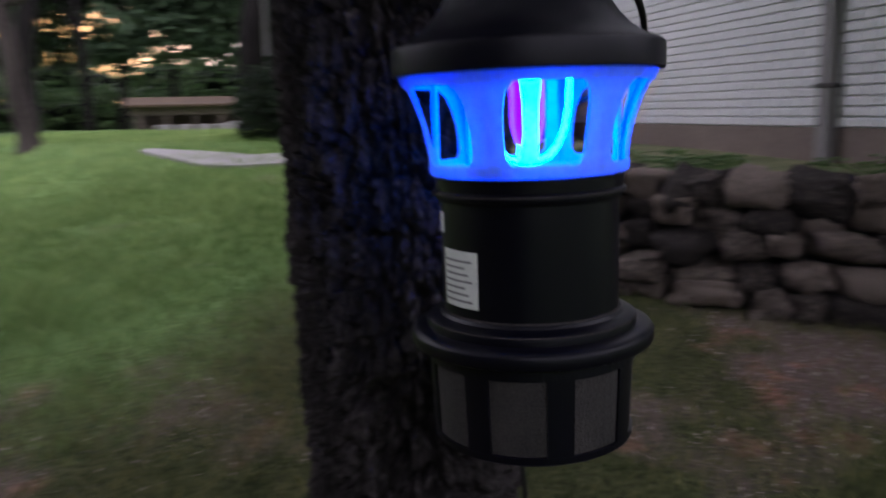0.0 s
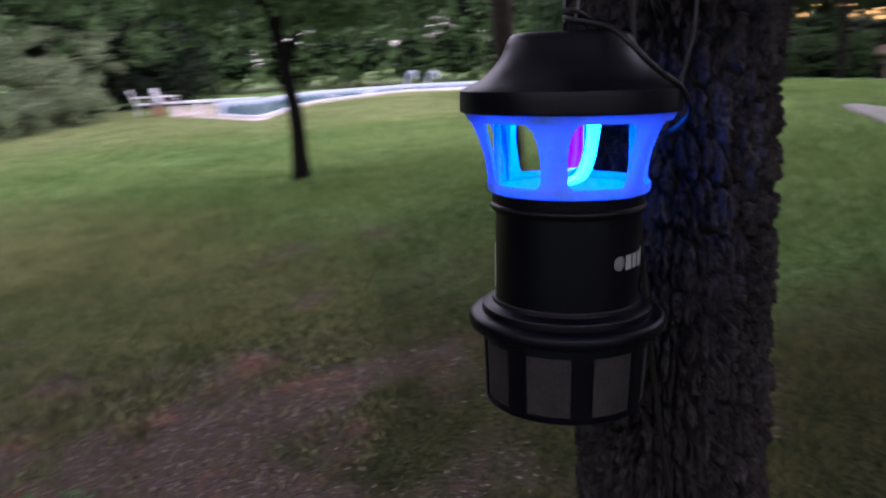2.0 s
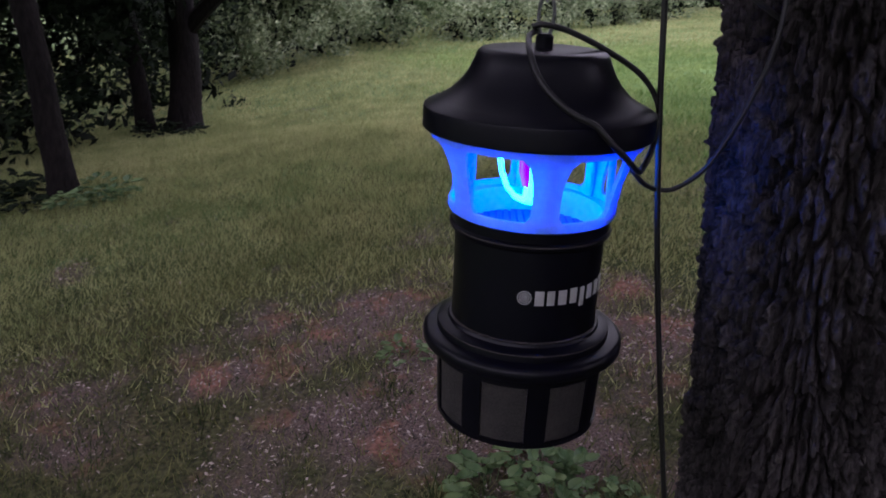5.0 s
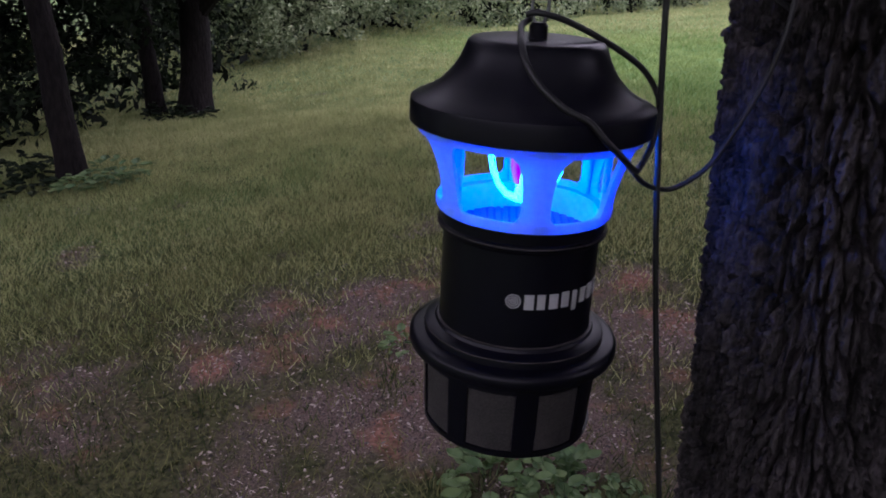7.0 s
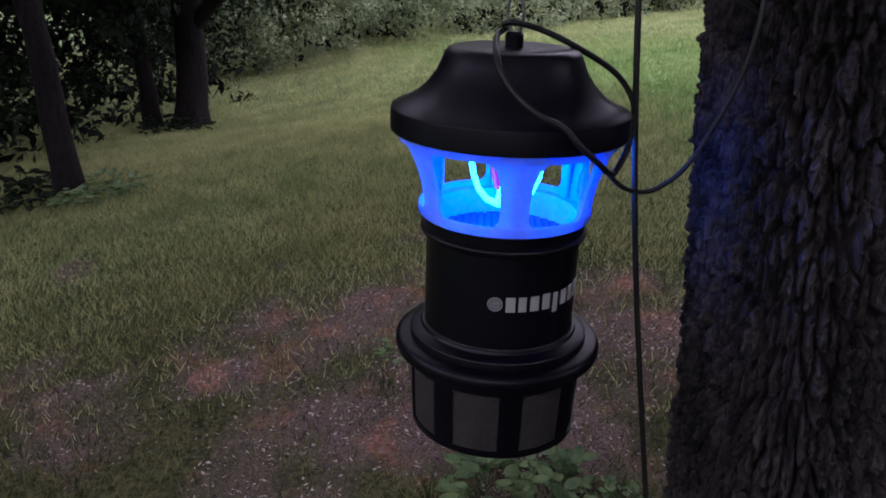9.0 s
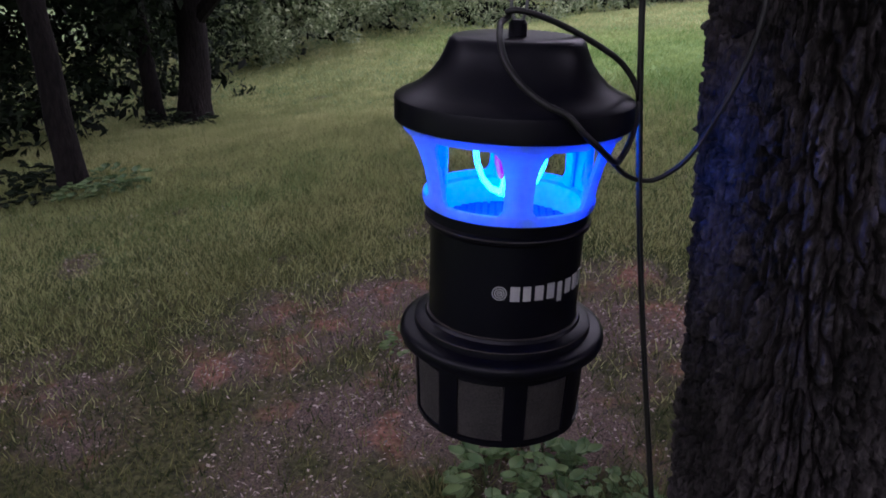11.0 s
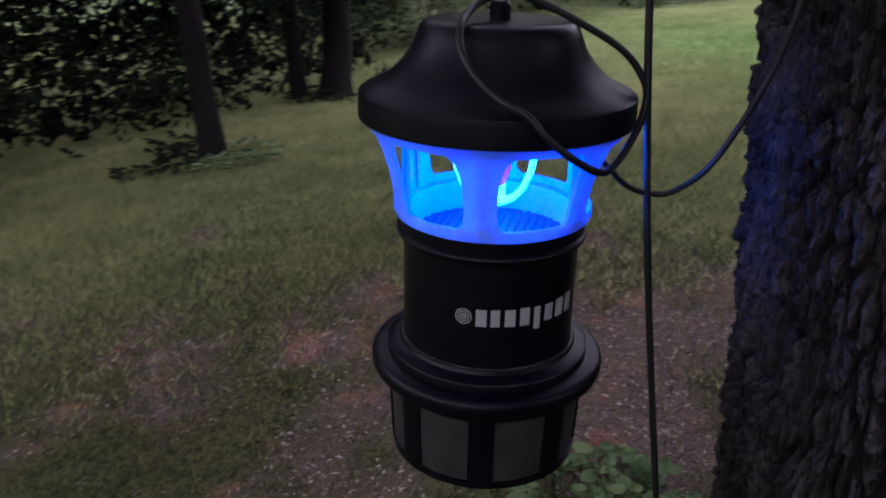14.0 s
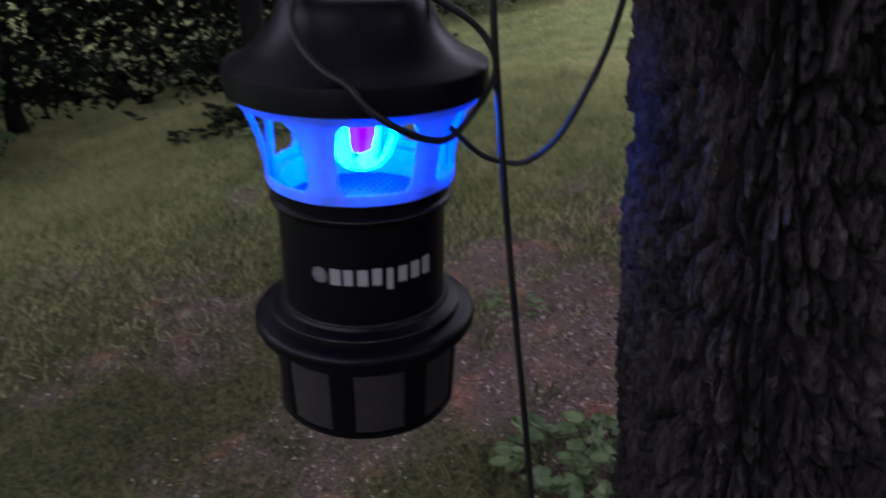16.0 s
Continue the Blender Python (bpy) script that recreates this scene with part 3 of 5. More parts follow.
def lamp_band():
    """A flat, bowed U of lamp guard, made to glow: two arms that draw together below."""
    side = [(0.043, 1.558), (0.0435, 1.535), (0.042, 1.51), (0.038, 1.488), (0.031, 1.47), (0.021, 1.4585), (0.01, 1.454)]
    line = [(r, h) for r, h in side] + [(0, 1.453)] + [(-r, h) for r, h in reversed(side)]
    wide = [0.014, 0.0105, 0.0078, 0.0072, 0.0078, 0.0095, 0.0115]
    wide = wide + [0.014] + wide[::-1]
    bm = bmesh.new()
    rings = []
    for k, ((x, h), w) in enumerate(zip(line, wide)):
        a, e = line[max(k - 1, 0)], line[min(k + 1, len(line) - 1)]
        d = Vector((e[0] - a[0], 0, e[1] - a[1])).normalized()
        nrm = Vector((-d.z, 0, d.x))
        rings.append([bm.verts.new(Vector((x, 0, z(h))) + Vector((0, w * math.cos(t), 0)) + nrm * 0.003 * math.sin(t)) for t in np.linspace(0, 2 * math.pi, 12, endpoint=False)])
    for p, q in zip(rings, rings[1:]):
        for k in range(12):
            bm.faces.new((p[k], p[(k + 1) % 12], q[(k + 1) % 12], q[k]))
    bm.faces.new(rings[0][::-1])
    bm.faces.new(rings[-1])
    bmesh.ops.recalc_face_normals(bm, faces=bm.faces)
    return bm


# crossed guards that glow in place of the bulb between them
lt = part("glowing_guard", lamp_band(), M_TUBE, trap, "cyan U-shaped lamp guard made to glow", True)
o = lt.copy()
scene.collection.objects.link(o)
o.matrix_basis = pose(0, 0, -0.0005, 0, 0, 90)
core = part("lamp_core", lathe([(0, z(1.562)), (0.017, z(1.56)), (0.0185, z(1.53)), (0.018, z(1.49)), (0.013, z(1.472)), (0, z(1.466))], 24), M_PURPLE, trap, "violet glow inside the lamp", True)

# body, collar, flange, basket
part("collar", lathe([(0.0985, z(1.4435)), (0.096, z(1.442)), (0.0955, z(1.43)), (0.098, z(1.428)), (0.0985, z(1.4255)), (0.098, z(1.423)), (0.0945, z(1.4215)), (0.0935, z(1.418)), (0.09, z(1.418)), (0.09, z(1.44)), (0.0985, z(1.4435))], 96), M_PLASTIC, trap, "", True)
part("body", lathe([(0.0905, z(1.44)), (0.0912, z(1.42)), (0.0908, z(1.36)), (0.0905, z(1.295)), (0.087, z(1.295)), (0.087, z(1.44))], 96), M_PLASTIC, trap, "matt black cylinder", True)
part("upper_flange", lathe([(0.09, z(1.306)), (0.0935, z(1.3055)), (0.0955, z(1.302)), (0.104, z(1.3)), (0.1075, z(1.298)), (0.1085, z(1.294)), (0.1085, z(1.286)), (0.09, z(1.286))], 96), M_PLASTIC, trap, "", True)
part("lower_flange", lathe([(0.09, z(1.29)), (0.1195, z(1.2885)), (0.124, z(1.2865)), (0.126, z(1.283)), (0.126, z(1.275)), (0.1245, z(1.2715)), (0.119, z(1.269)), (0.108, z(1.268)), (0.09, z(1.268))], 96), M_PLASTIC, trap, "", True)
for name, prof in (("basket_rim", [(0.1085, z(1.2675)), (0.1085, z(1.2555)), (0.102, z(1.2555)), (0.102, z(1.2675))]), ("basket_floor", [(0, z(1.168)), (0.099, z(1.168)), (0.1035, z(1.1708)), (0.1045, z(1.178)), (0.099, z(1.179)), (0.097, z(1.1721)), (0, z(1.1721))])):
    part(name, lathe(prof, 64), M_PLASTIC, trap)


for r, h in ((0.0914, 1.3062), (0.0982, 1.4265), (0.1076, 1.2972)):
    part("dust_line", lathe([(r - 0.0006, z(h - 0.0006)), (r + 0.0006, z(h - 0.0003)), (r + 0.0004, z(h + 0.0005)), (r - 0.0006, z(h + 0.0008)), (r - 0.0006, z(h - 0.0006))], 72), M_DUST, trap, "thin line of pale dust", True)


def basket_piece(a0, a1, r_top, r_low, thick, h0, h1):
    bm = bmesh.new()
    n = 6
    rows = []
    for i in range(n + 1):
        a = radians(a0 + (a1 - a0) * i / n)
        rows.append([bm.verts.new((r * math.cos(a), r * math.sin(a), z(h))) for r, h in ((r_top, h1), (r_low, h0), (r_low - thick, h0), (r_top - thick, h1))])
    for p, q in zip(rows, rows[1:]):
        for k in range(4):
            bm.faces.new((p[k], q[k], q[(k + 1) % 4], p[(k + 1) % 4]))
    bm.faces.new(rows[0])
    bm.faces.new(rows[-1][::-1])
    bmesh.ops.recalc_face_normals(bm, faces=bm.faces)
    return bm


for k in range(8):
    c = 10 + 45 * k
    if k == 0:
        b_rib = part("basket_rib", basket_piece(-7.2, 7.2, 0.1078, 0.104, 0.005, 1.171, 1.262), M_PLASTIC, trap)
        b_pan = part("mesh_panel", basket_piece(6.5, 38.5, 0.1055, 0.1015, 0.002, 1.173, 1.262), M_SCREEN, trap, "grey fine mesh window")
        b_rib.matrix_basis = b_pan.matrix_basis = pose(0, 0, 0, 0, 0, c)
    else:
        for src in (b_rib, b_pan):
            o = src.copy()
            scene.collection.objects.link(o)
            o.matrix_basis = pose(0, 0, 0, 0, 0, c)


def wrap_plate(a0, a1, h0, h1, r=0.0916, thick=0.0006):
    return basket_piece(a0, a1, r + thick, r + thick, thick + 0.0006, h0, h1)


label = part("rating_label", wrap_plate(-161, -128, 1.317, 1.373), M_LABEL, trap, "white printed rating label")
for i in range(7):
    part("print_line", wrap_plate(-158.5, -132 - 3 * (i % 3), 1.3225 + 0.0066 * i, 1.3248 + 0.0066 * i, 0.0922, 0.0004), M_INK, label)
part("small_label", wrap_plate(-171, -163.5, 1.388, 1.408), M_LABEL, trap, "small white sticker")
# the maker's mark: a disc and a row of plain bars
emblem = part("emblem", wrap_plate(-4.6, -3.4, 1.363, 1.3646), M_WHITE, trap, "pale grey mark of nested rings")
for ro, ri in ((1.0, 0.86), (0.7, 0.55), (0.4, 0.24)):
    bmr = bmesh.new()
    loops = [[bmr.verts.new((0.0922 * math.cos(radians(-4 + 5.2 * f * math.cos(a))), 0.0922 * math.sin(radians(-4 + 5.2 * f * math.cos(a))), z(1.3638) + 0.0084 * f * math.sin(a))) for a in np.linspace(0, 2 * math.pi, 32, endpoint=False)] for f in (ro, ri)]
    for k in range(32):
        bmr.faces.new((loops[0][k], loops[0][(k + 1) % 32], loops[1][(k + 1) % 32], loops[1][k]))
    part("ring", bmr, M_WHITE, emblem)
for a, w, lo, hi in ((3.6, 6.6, 0, 0), (12.6, 5.6, 0, 0), (21.4, 6.4, 0, 0), (31.0, 6.0, 0, 0.001), (40.5, 4.0, -0.006, 0), (48.5, 6.0, 0, 0), (58.0, 6.4, 0, 0.001), (68.0, 6.2, 0, 0.002)):
    part("mark_bar", wrap_plate(a, a + w, 1.3545 + lo, 1.372 + hi), M_WHITE, trap, "pale grey printed bar")

# ---- cords and hooks ----
def cord(name, pts, r, label, steps=12):
    ob = part(name, tube(spline(pts, steps), r, 10), M_CORD, None, smooth=True)
    return tagged(ob, label, "cable")


cord("power_cord", [(0.05, 0.806, 1.652), (0.068, 0.7985, 1.648), (0.1, 0.797, 1.643), (0.131, 0.798, 1.636), (0.152, 0.803, 1.6215), (0.164, 0.815, 1.605), (0.171, 0.83, 1.592), (0.175, 0.846, 1.582), (0.176, 0.867, 1.5725),
                    (0.1765, 0.884, 1.556), (0.165, 0.903, 1.538), (0.13, 0.922, 1.517), (0.1, 0.934, 1.5105), (0.075, 0.948, 1.528), (0.045, 0.957, 1.55), (0.03, 0.957, 1.575), (0.03, 0.934, 1.606), (0.042, 0.888, 1.634), (0.05, 0.845, 1.653), (0.054, 0.815, 1.66), (0.05, 0.803, 1.657)], 0.0035, "thin black cord looped over the trap's cap", 8)
cord("feed_cord", [(0.075, 0.905, 1.53), (0.06, 0.928, 1.503), (0.048, 0.95, 1.48), (0.034, 0.972, 1.4695), (0.03, 0.994, 1.472), (0.035, 1.022, 1.498), (0.035, 1.045, 1.54), (0.038, 1.068, 1.6), (0.04, 1.08, 1.66), (0.03, 1.085, 1.74)], 0.003, "thin black cord sagging between trap and trunk")
cord("hanging_cord", [(0.0, 0.938, 2.3), (0.022, 0.943, 1.85), (0.034, 0.951, 1.67), (0.036, 0.97, 1.47), (0.042, 0.992, 1.3), (0.06, 1.03, 1.045), (0.1, 1.08, 0.7), (0.13, 1.115, 0.3), (0.15, 1.13, 0.238)], 0.0038, "black cable hanging straight down to the ground")

# ---- iron bracket and hook that carry the trap ----
bracket = thing("wall_bracket", "black iron hanging bracket with hooks fixed to the trunk", "bracket", (TRAP[0], TRAP[1], 1.69))
part("arm", tube(spline([(-0.12, 0.3, 0.16), (-0.06, 0.18, 0.155), (0.0, 0.05, 0.15), (0.0, -0.02, 0.15)], 6), 0.005, 8), M_IRON, bracket, smooth=True)
part("brace", tube(spline([(-0.09, 0.29, -0.02), (-0.06, 0.18, 0.045), (-0.03, 0.08, 0.12), (0.0, 0.03, 0.15)], 6), 0.0035, 8), M_IRON, bracket, smooth=True)
for dy in (0.0, 0.047):
    part("hook", tube(spline([(0, dy, 0.15), (0.001, dy - 0.006, 0.11), (0.002, dy - 0.01, 0.06), (0.002, dy - 0.008, 0.032), (0.003, dy + 0.004, 0.018), (0.003, dy + 0.018, 0.024), (0.003, dy + 0.022, 0.034)], 6), 0.0032, 8), M_IRON, bracket, smooth=True)
link = thing("chain_link", "thin steel link joining hook and trap", "link", (TRAP[0], TRAP[1], 1.69))
part("wire", tube(spline([(0, 0.004, 0.024), (0.002, 0.002, 0.012), (0, 0, 0.002), (0, -0.001, -0.006)], 6), 0.0014, 6), M_STEEL, link, smooth=True)


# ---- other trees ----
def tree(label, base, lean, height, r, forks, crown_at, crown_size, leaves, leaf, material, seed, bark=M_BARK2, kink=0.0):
    """A tapered, slightly crooked trunk, limbs and a loose crown."""
    bx, by = base
    bz = float(lawn_height(bx, by)) - 0.06
    ob = thing("tree", label, "tree", (bx, by, bz), "trees about the lawn")
    g = random.Random(seed)
    pts, n = [], 9
    for i in range(n + 1):
        t = i / n
        k = kink * math.sin(t * math.pi * 1.3)
        pts.append((lean[0] * t + k + g.uniform(-1, 1) * r * 0.12, lean[1] * t + g.uniform(-1, 1) * r * 0.12, height * t))
    sp = spline(pts, 5)
    m = len(sp)
    bm = tube(sp, r, 18, radii=[r * (1.0 + 0.45 * math.exp(-i / m * height / 0.12) - 0.3 * i / m) for i in range(m)])
    for v in bm.verts:
        d = (fractal(v.co.x * 14 + 30, v.co.y * 14 + 30, v.co.z * 4 + seed) - 0.5) * r * 0.35
        v.co.x += d * (1 if v.co.x > 0 else -1) * 0.7
        v.co.y += d * 0.7
    part("trunk", bm, bark, ob, smooth=True)
    top = Vector(pts[-1])
    for dx, dy, dz, s in forks:
        st = Vector(pts[int(n * s)])
        end = st + Vector((dx, dy, dz))
        limb([st, st + (end - st) * 0.35 + Vector((0, 0, 0.16 * dz)), st + (end - st) * 0.7 + Vector((g.uniform(-.1, .1), g.uniform(-.1, .1), 0)), end], r * 0.55, r * 0.15, ob, bark, 8)
    centres = [Vector(c) for c in crown_at]
    crown("crown", [c[:] for c in centres], crown_size, leaves, leaf, material, ob, seed)
    return ob


tree("slim lawn tree with dark grey bark and high forks", (-3.8, 4.28), (-0.12, -0.1), 2.3, 0.098, [(-0.8, 0.5, 1.5, 0.95), (0.7, 0.3, 1.6, 0.95), (0.1, -0.5, 1.7, 1.0)],
     [(-0.6, 0.3, 3.6), (0.6, 0.3, 3.7), (0, -0.2, 4.3)], [(1.0, 1.0, 0.8), (1.0, 1.0, 0.8), (1.1, 1.1, 0.8)], 5000, 0.06, M_LEAF_MID, 11, M_BARK3)
tree("crooked lawn tree with dark trunk and low leafy limbs", (-6.65, 3.97), (-0.1, -0.12), 1.5, 0.085, [(0.35, 0.45, 1.1, 0.85), (-0.5, -0.2, 0.9, 0.9), (0.1, 0.2, 1.5, 1.0)],
     [(-0.7, -0.6, 1.9), (0.5, 0.7, 2.1), (0, 0, 2.6), (-0.4, -0.9, 2.5), (0.4, 0.1, 1.75)], [(0.7, 0.7, 0.45), (0.8, 0.8, 0.55), (1.0, 1.0, 0.6), (0.8, 0.8, 0.5), (0.5, 0.5, 0.3)], 5200, 0.06, M_LEAF_MID, 12, kink=0.07)
tree("stout tree at the lawn's edge against the sunset", (-5.5, 10.3), (-0.35, 0.1), 2.8, 0.135, [(-1.4, 0.3, 1.4, 0.8), (1.4, 0.2, 1.3, 0.85), (0.2, -0.4, 1.8, 1.0), (2.2, 0.3, 0.5, 0.7)],
     [(-1.6, 0.3, 3.3), (1.4, 0.2, 3.3), (-0.2, -0.4, 4.0), (-2.4, 0, 2.9), (2.2, 0.5, 2.7)], [(1.3, 1.0, 0.7), (1.2, 1.0, 0.6), (1.6, 1.2, 0.9), (0.9, 0.8, 0.5), (0.9, 0.8, 0.5)], 9000, 0.085, M_LEAF_DARK, 13, M_BARK3)
tree("tall grey tree in front of the house", (-1.04, 8.43), (0.05, 0.0), 4.2, 0.19, [(-1.0, 0.3, 1.2, 0.95), (0.9, 0.2, 1.3, 0.95)],
     [(-0.8, 0.2, 5.4), (0.9, 0.2, 5.5)], [(1.3, 1.3, 0.9), (1.3, 1.3, 0.9)], 3000, 0.09, M_LEAF_MID, 14, M_BARK3)
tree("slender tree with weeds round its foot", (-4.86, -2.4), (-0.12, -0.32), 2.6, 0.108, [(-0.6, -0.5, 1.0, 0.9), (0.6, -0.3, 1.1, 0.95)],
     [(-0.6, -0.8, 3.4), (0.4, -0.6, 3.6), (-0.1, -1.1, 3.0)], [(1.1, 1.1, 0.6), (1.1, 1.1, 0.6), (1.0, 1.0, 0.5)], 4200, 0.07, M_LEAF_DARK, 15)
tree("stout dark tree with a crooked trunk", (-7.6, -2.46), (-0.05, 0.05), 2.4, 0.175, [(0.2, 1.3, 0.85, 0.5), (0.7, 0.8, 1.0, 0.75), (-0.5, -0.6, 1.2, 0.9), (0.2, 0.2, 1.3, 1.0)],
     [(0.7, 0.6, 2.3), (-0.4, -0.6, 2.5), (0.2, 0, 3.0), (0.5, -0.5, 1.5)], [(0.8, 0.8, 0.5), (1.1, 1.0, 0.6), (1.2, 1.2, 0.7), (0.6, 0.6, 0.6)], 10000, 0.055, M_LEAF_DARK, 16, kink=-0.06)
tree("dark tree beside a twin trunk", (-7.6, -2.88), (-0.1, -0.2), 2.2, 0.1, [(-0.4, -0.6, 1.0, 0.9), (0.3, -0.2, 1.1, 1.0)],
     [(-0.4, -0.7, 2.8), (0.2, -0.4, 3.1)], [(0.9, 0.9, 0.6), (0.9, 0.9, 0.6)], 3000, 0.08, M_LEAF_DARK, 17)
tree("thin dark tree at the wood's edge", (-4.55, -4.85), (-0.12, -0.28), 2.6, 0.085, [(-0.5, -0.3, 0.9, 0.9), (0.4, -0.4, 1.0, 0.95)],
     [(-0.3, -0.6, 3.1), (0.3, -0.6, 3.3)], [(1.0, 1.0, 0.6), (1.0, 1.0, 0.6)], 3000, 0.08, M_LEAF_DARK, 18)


# ---- woods and thickets ----
def at_bearing(az, d):
    return HUB[0] - d * math.sin(radians(az)), HUB[1] + d * math.cos(radians(az))


def sprays(centres, sizes, each, seed):
    """Breaks rounded clumps into many smaller tufts over their outside, with gaps between."""
    g = np.random.default_rng(seed)
    out_c, out_s = [], []
    for c, s in zip(np.asarray(centres, float), np.asarray(sizes, float)):
        d = g.normal(size=(each, 3))
        d /= np.linalg.norm(d, axis=1, keepdims=True)
        d[:, 2] = np.where(d[:, 2] < -0.5, -d[:, 2], d[:, 2])
        k = g.uniform(0.2, 0.46, each)[:, None]
        out_c.append(c + d * s * g.uniform(0.62, 1.02, each)[:, None])
        out_s.append(s * k * np.array([1.0, 1.0, 0.8]))
    return np.concatenate(out_c), np.concatenate(out_s)


def thicket(name, label, spots, leaves, leaf, material, seed, cores=True, shell=0.4, tufts=0):
    """spots: bearing, distance, height of the middle over ground, half width, half height."""
    centres, sizes = [], []
    for az, d, h, w, hh in spots:
        x, y = at_bearing(az, d)
        centres.append((x, y, float(lawn_height(x, y)) + h))
        sizes.append((w, w, hh))
    tc, ts = sprays(centres, sizes, tufts, seed) if tufts else (centres, sizes)
    v, f = leaf_cloud(tc, ts, leaves, leaf, seed, shell=0.7 if tufts else shell)
    ob = tagged(from_arrays(name, v, f, material), label, "thicket", kind="stuff")
    # dark leaves or hulls inside the clumps paint the shade of their gaps
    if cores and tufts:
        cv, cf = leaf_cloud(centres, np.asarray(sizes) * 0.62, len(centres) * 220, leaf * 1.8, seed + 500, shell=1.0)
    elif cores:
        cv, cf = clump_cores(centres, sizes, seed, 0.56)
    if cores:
        tagged(from_arrays("inner_shade", cv, cf, M_CORE), "dark fill standing for the shade inside the " + name.replace("_", " "), "thicket", kind="stuff")
    return ob


def band(az0, az1, step, d0, dspread, layers, seed):
    """Clumps in uneven rows: layers of (height, half width, half height, distance added)."""
    g = random.Random(seed)
    out = []
    for h, w, hh, add in layers:
        az = az0
        while az < az1:
            d = d0(az) + add + g.uniform(-dspread, dspread)
            s = g.uniform(0.75, 1.3)
            out.append((az + g.uniform(-0.4, 0.4) * step, d, h * g.uniform(0.85, 1.15), w * s, hh * s))
            az += step * g.uniform(0.7, 1.2)
    return out


edge_d = lambda az: float(np.interp(az, EA, ED))
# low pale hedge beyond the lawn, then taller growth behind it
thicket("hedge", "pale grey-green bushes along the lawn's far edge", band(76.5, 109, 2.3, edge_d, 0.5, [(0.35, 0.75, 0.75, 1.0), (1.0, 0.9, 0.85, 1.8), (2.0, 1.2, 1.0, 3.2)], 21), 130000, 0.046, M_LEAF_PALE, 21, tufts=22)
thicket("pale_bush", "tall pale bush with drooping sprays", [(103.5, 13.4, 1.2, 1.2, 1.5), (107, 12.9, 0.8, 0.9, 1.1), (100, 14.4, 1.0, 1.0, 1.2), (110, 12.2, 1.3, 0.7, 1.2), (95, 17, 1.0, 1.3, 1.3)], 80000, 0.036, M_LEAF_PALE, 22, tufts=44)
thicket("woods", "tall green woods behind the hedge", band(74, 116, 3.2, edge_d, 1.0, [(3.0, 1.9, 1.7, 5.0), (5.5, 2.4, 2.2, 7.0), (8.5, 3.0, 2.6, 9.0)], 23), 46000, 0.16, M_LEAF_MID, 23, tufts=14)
# this undergrowth has the wood's shade in its leaf colour
thicket("dark_woods", "undergrowth under the trees, coloured near black for their shade", band(109, 168, 2.8, lambda az: float(np.interp(az, [108, 114, 120, 126, 133, 140, 168], [9.9, 8.6, 7.7, 7.1, 6.8, 6.4, 6.6])), 0.25, [(0.3, 0.6, 0.5, 0.75), (0.9, 0.85, 0.8, 1.4), (1.7, 1.1, 0.9, 2.2), (2.9, 1.4, 1.2, 3.0), (4.8, 1.9, 1.6, 4.2)], 24), 140000, 0.05, M_LEAF_DARK, 24, tufts=22)
thicket("side_bush", "bush of small green leaves at the wood's edge", [(144, 6.1, 0.4, 0.8, 0.85), (148, 5.6, 0.3, 0.7, 0.75), (141.5, 6.9, 0.6, 0.6, 0.7)], 12000, 0.055, M_LEAF_MID, 25)
# leaf layer above the view, added to darken the lawn below it
thicket("canopy", "unseen leafy roof added to shade the lawn by the dark trees", band(111, 156, 4.5, lambda az: 6.0, 0.6, [(4.2, 1.5, 0.5, 0.8), (4.6, 1.6, 0.5, 2.8), (4.9, 1.7, 0.6, 4.8)], 42), 30000, 0.14, M_LEAF_DARK, 42, cores=False, shell=0.9)
thicket("pool_woods", "tall dark green trees behind the pool", band(36, 80, 2.4, lambda az: 47.0, 2.0, [(1.6, 2.3, 2.0, -1), (4.5, 2.9, 2.6, 1.5), (8.5, 3.6, 3.2, 4)], 26), 60000, 0.24, M_LEAF_MID, 26)
thicket("pool_hedge", "dark bushes behind the pool chairs", band(70, 80, 1.4, lambda az: 33.0, 1.0, [(0.8, 1.2, 1.0, 0), (2.4, 1.6, 1.4, 2)], 27), 12000, 0.14, M_LEAF_DARK, 27)
thicket("sunset_woods", "loose leafy trees with the sunset behind them", band(8, 44, 2.6, lambda az: 21.0, 1.5, [(2.3, 1.2, 0.7, 0.5), (3.3, 1.4, 0.9, 0), (4.8, 1.6, 1.2, 1), (6.4, 1.8, 1.3, 2.5)], 28), 56000, 0.16, M_LEAF_DUSK, 28, cores=False, shell=1.0)
thicket("sunset_undergrowth", "low green growth beneath the sunset trees", band(17, 44, 2.2, lambda az: 24.0, 1.5, [(0.3, 1.2, 0.8, 0), (1.3, 1.4, 0.8, 3)], 29), 12000, 0.14, M_LEAF_MID, 29)
thicket("back_woods", "woods closing the garden behind the viewer", band(170, 330, 6, lambda az: 24.0, 2.0, [(2.0, 2.6, 2.4, 0), (5.5, 3.2, 3.0, 2)], 30), 16000, 0.34, M_LEAF_MID, 30)

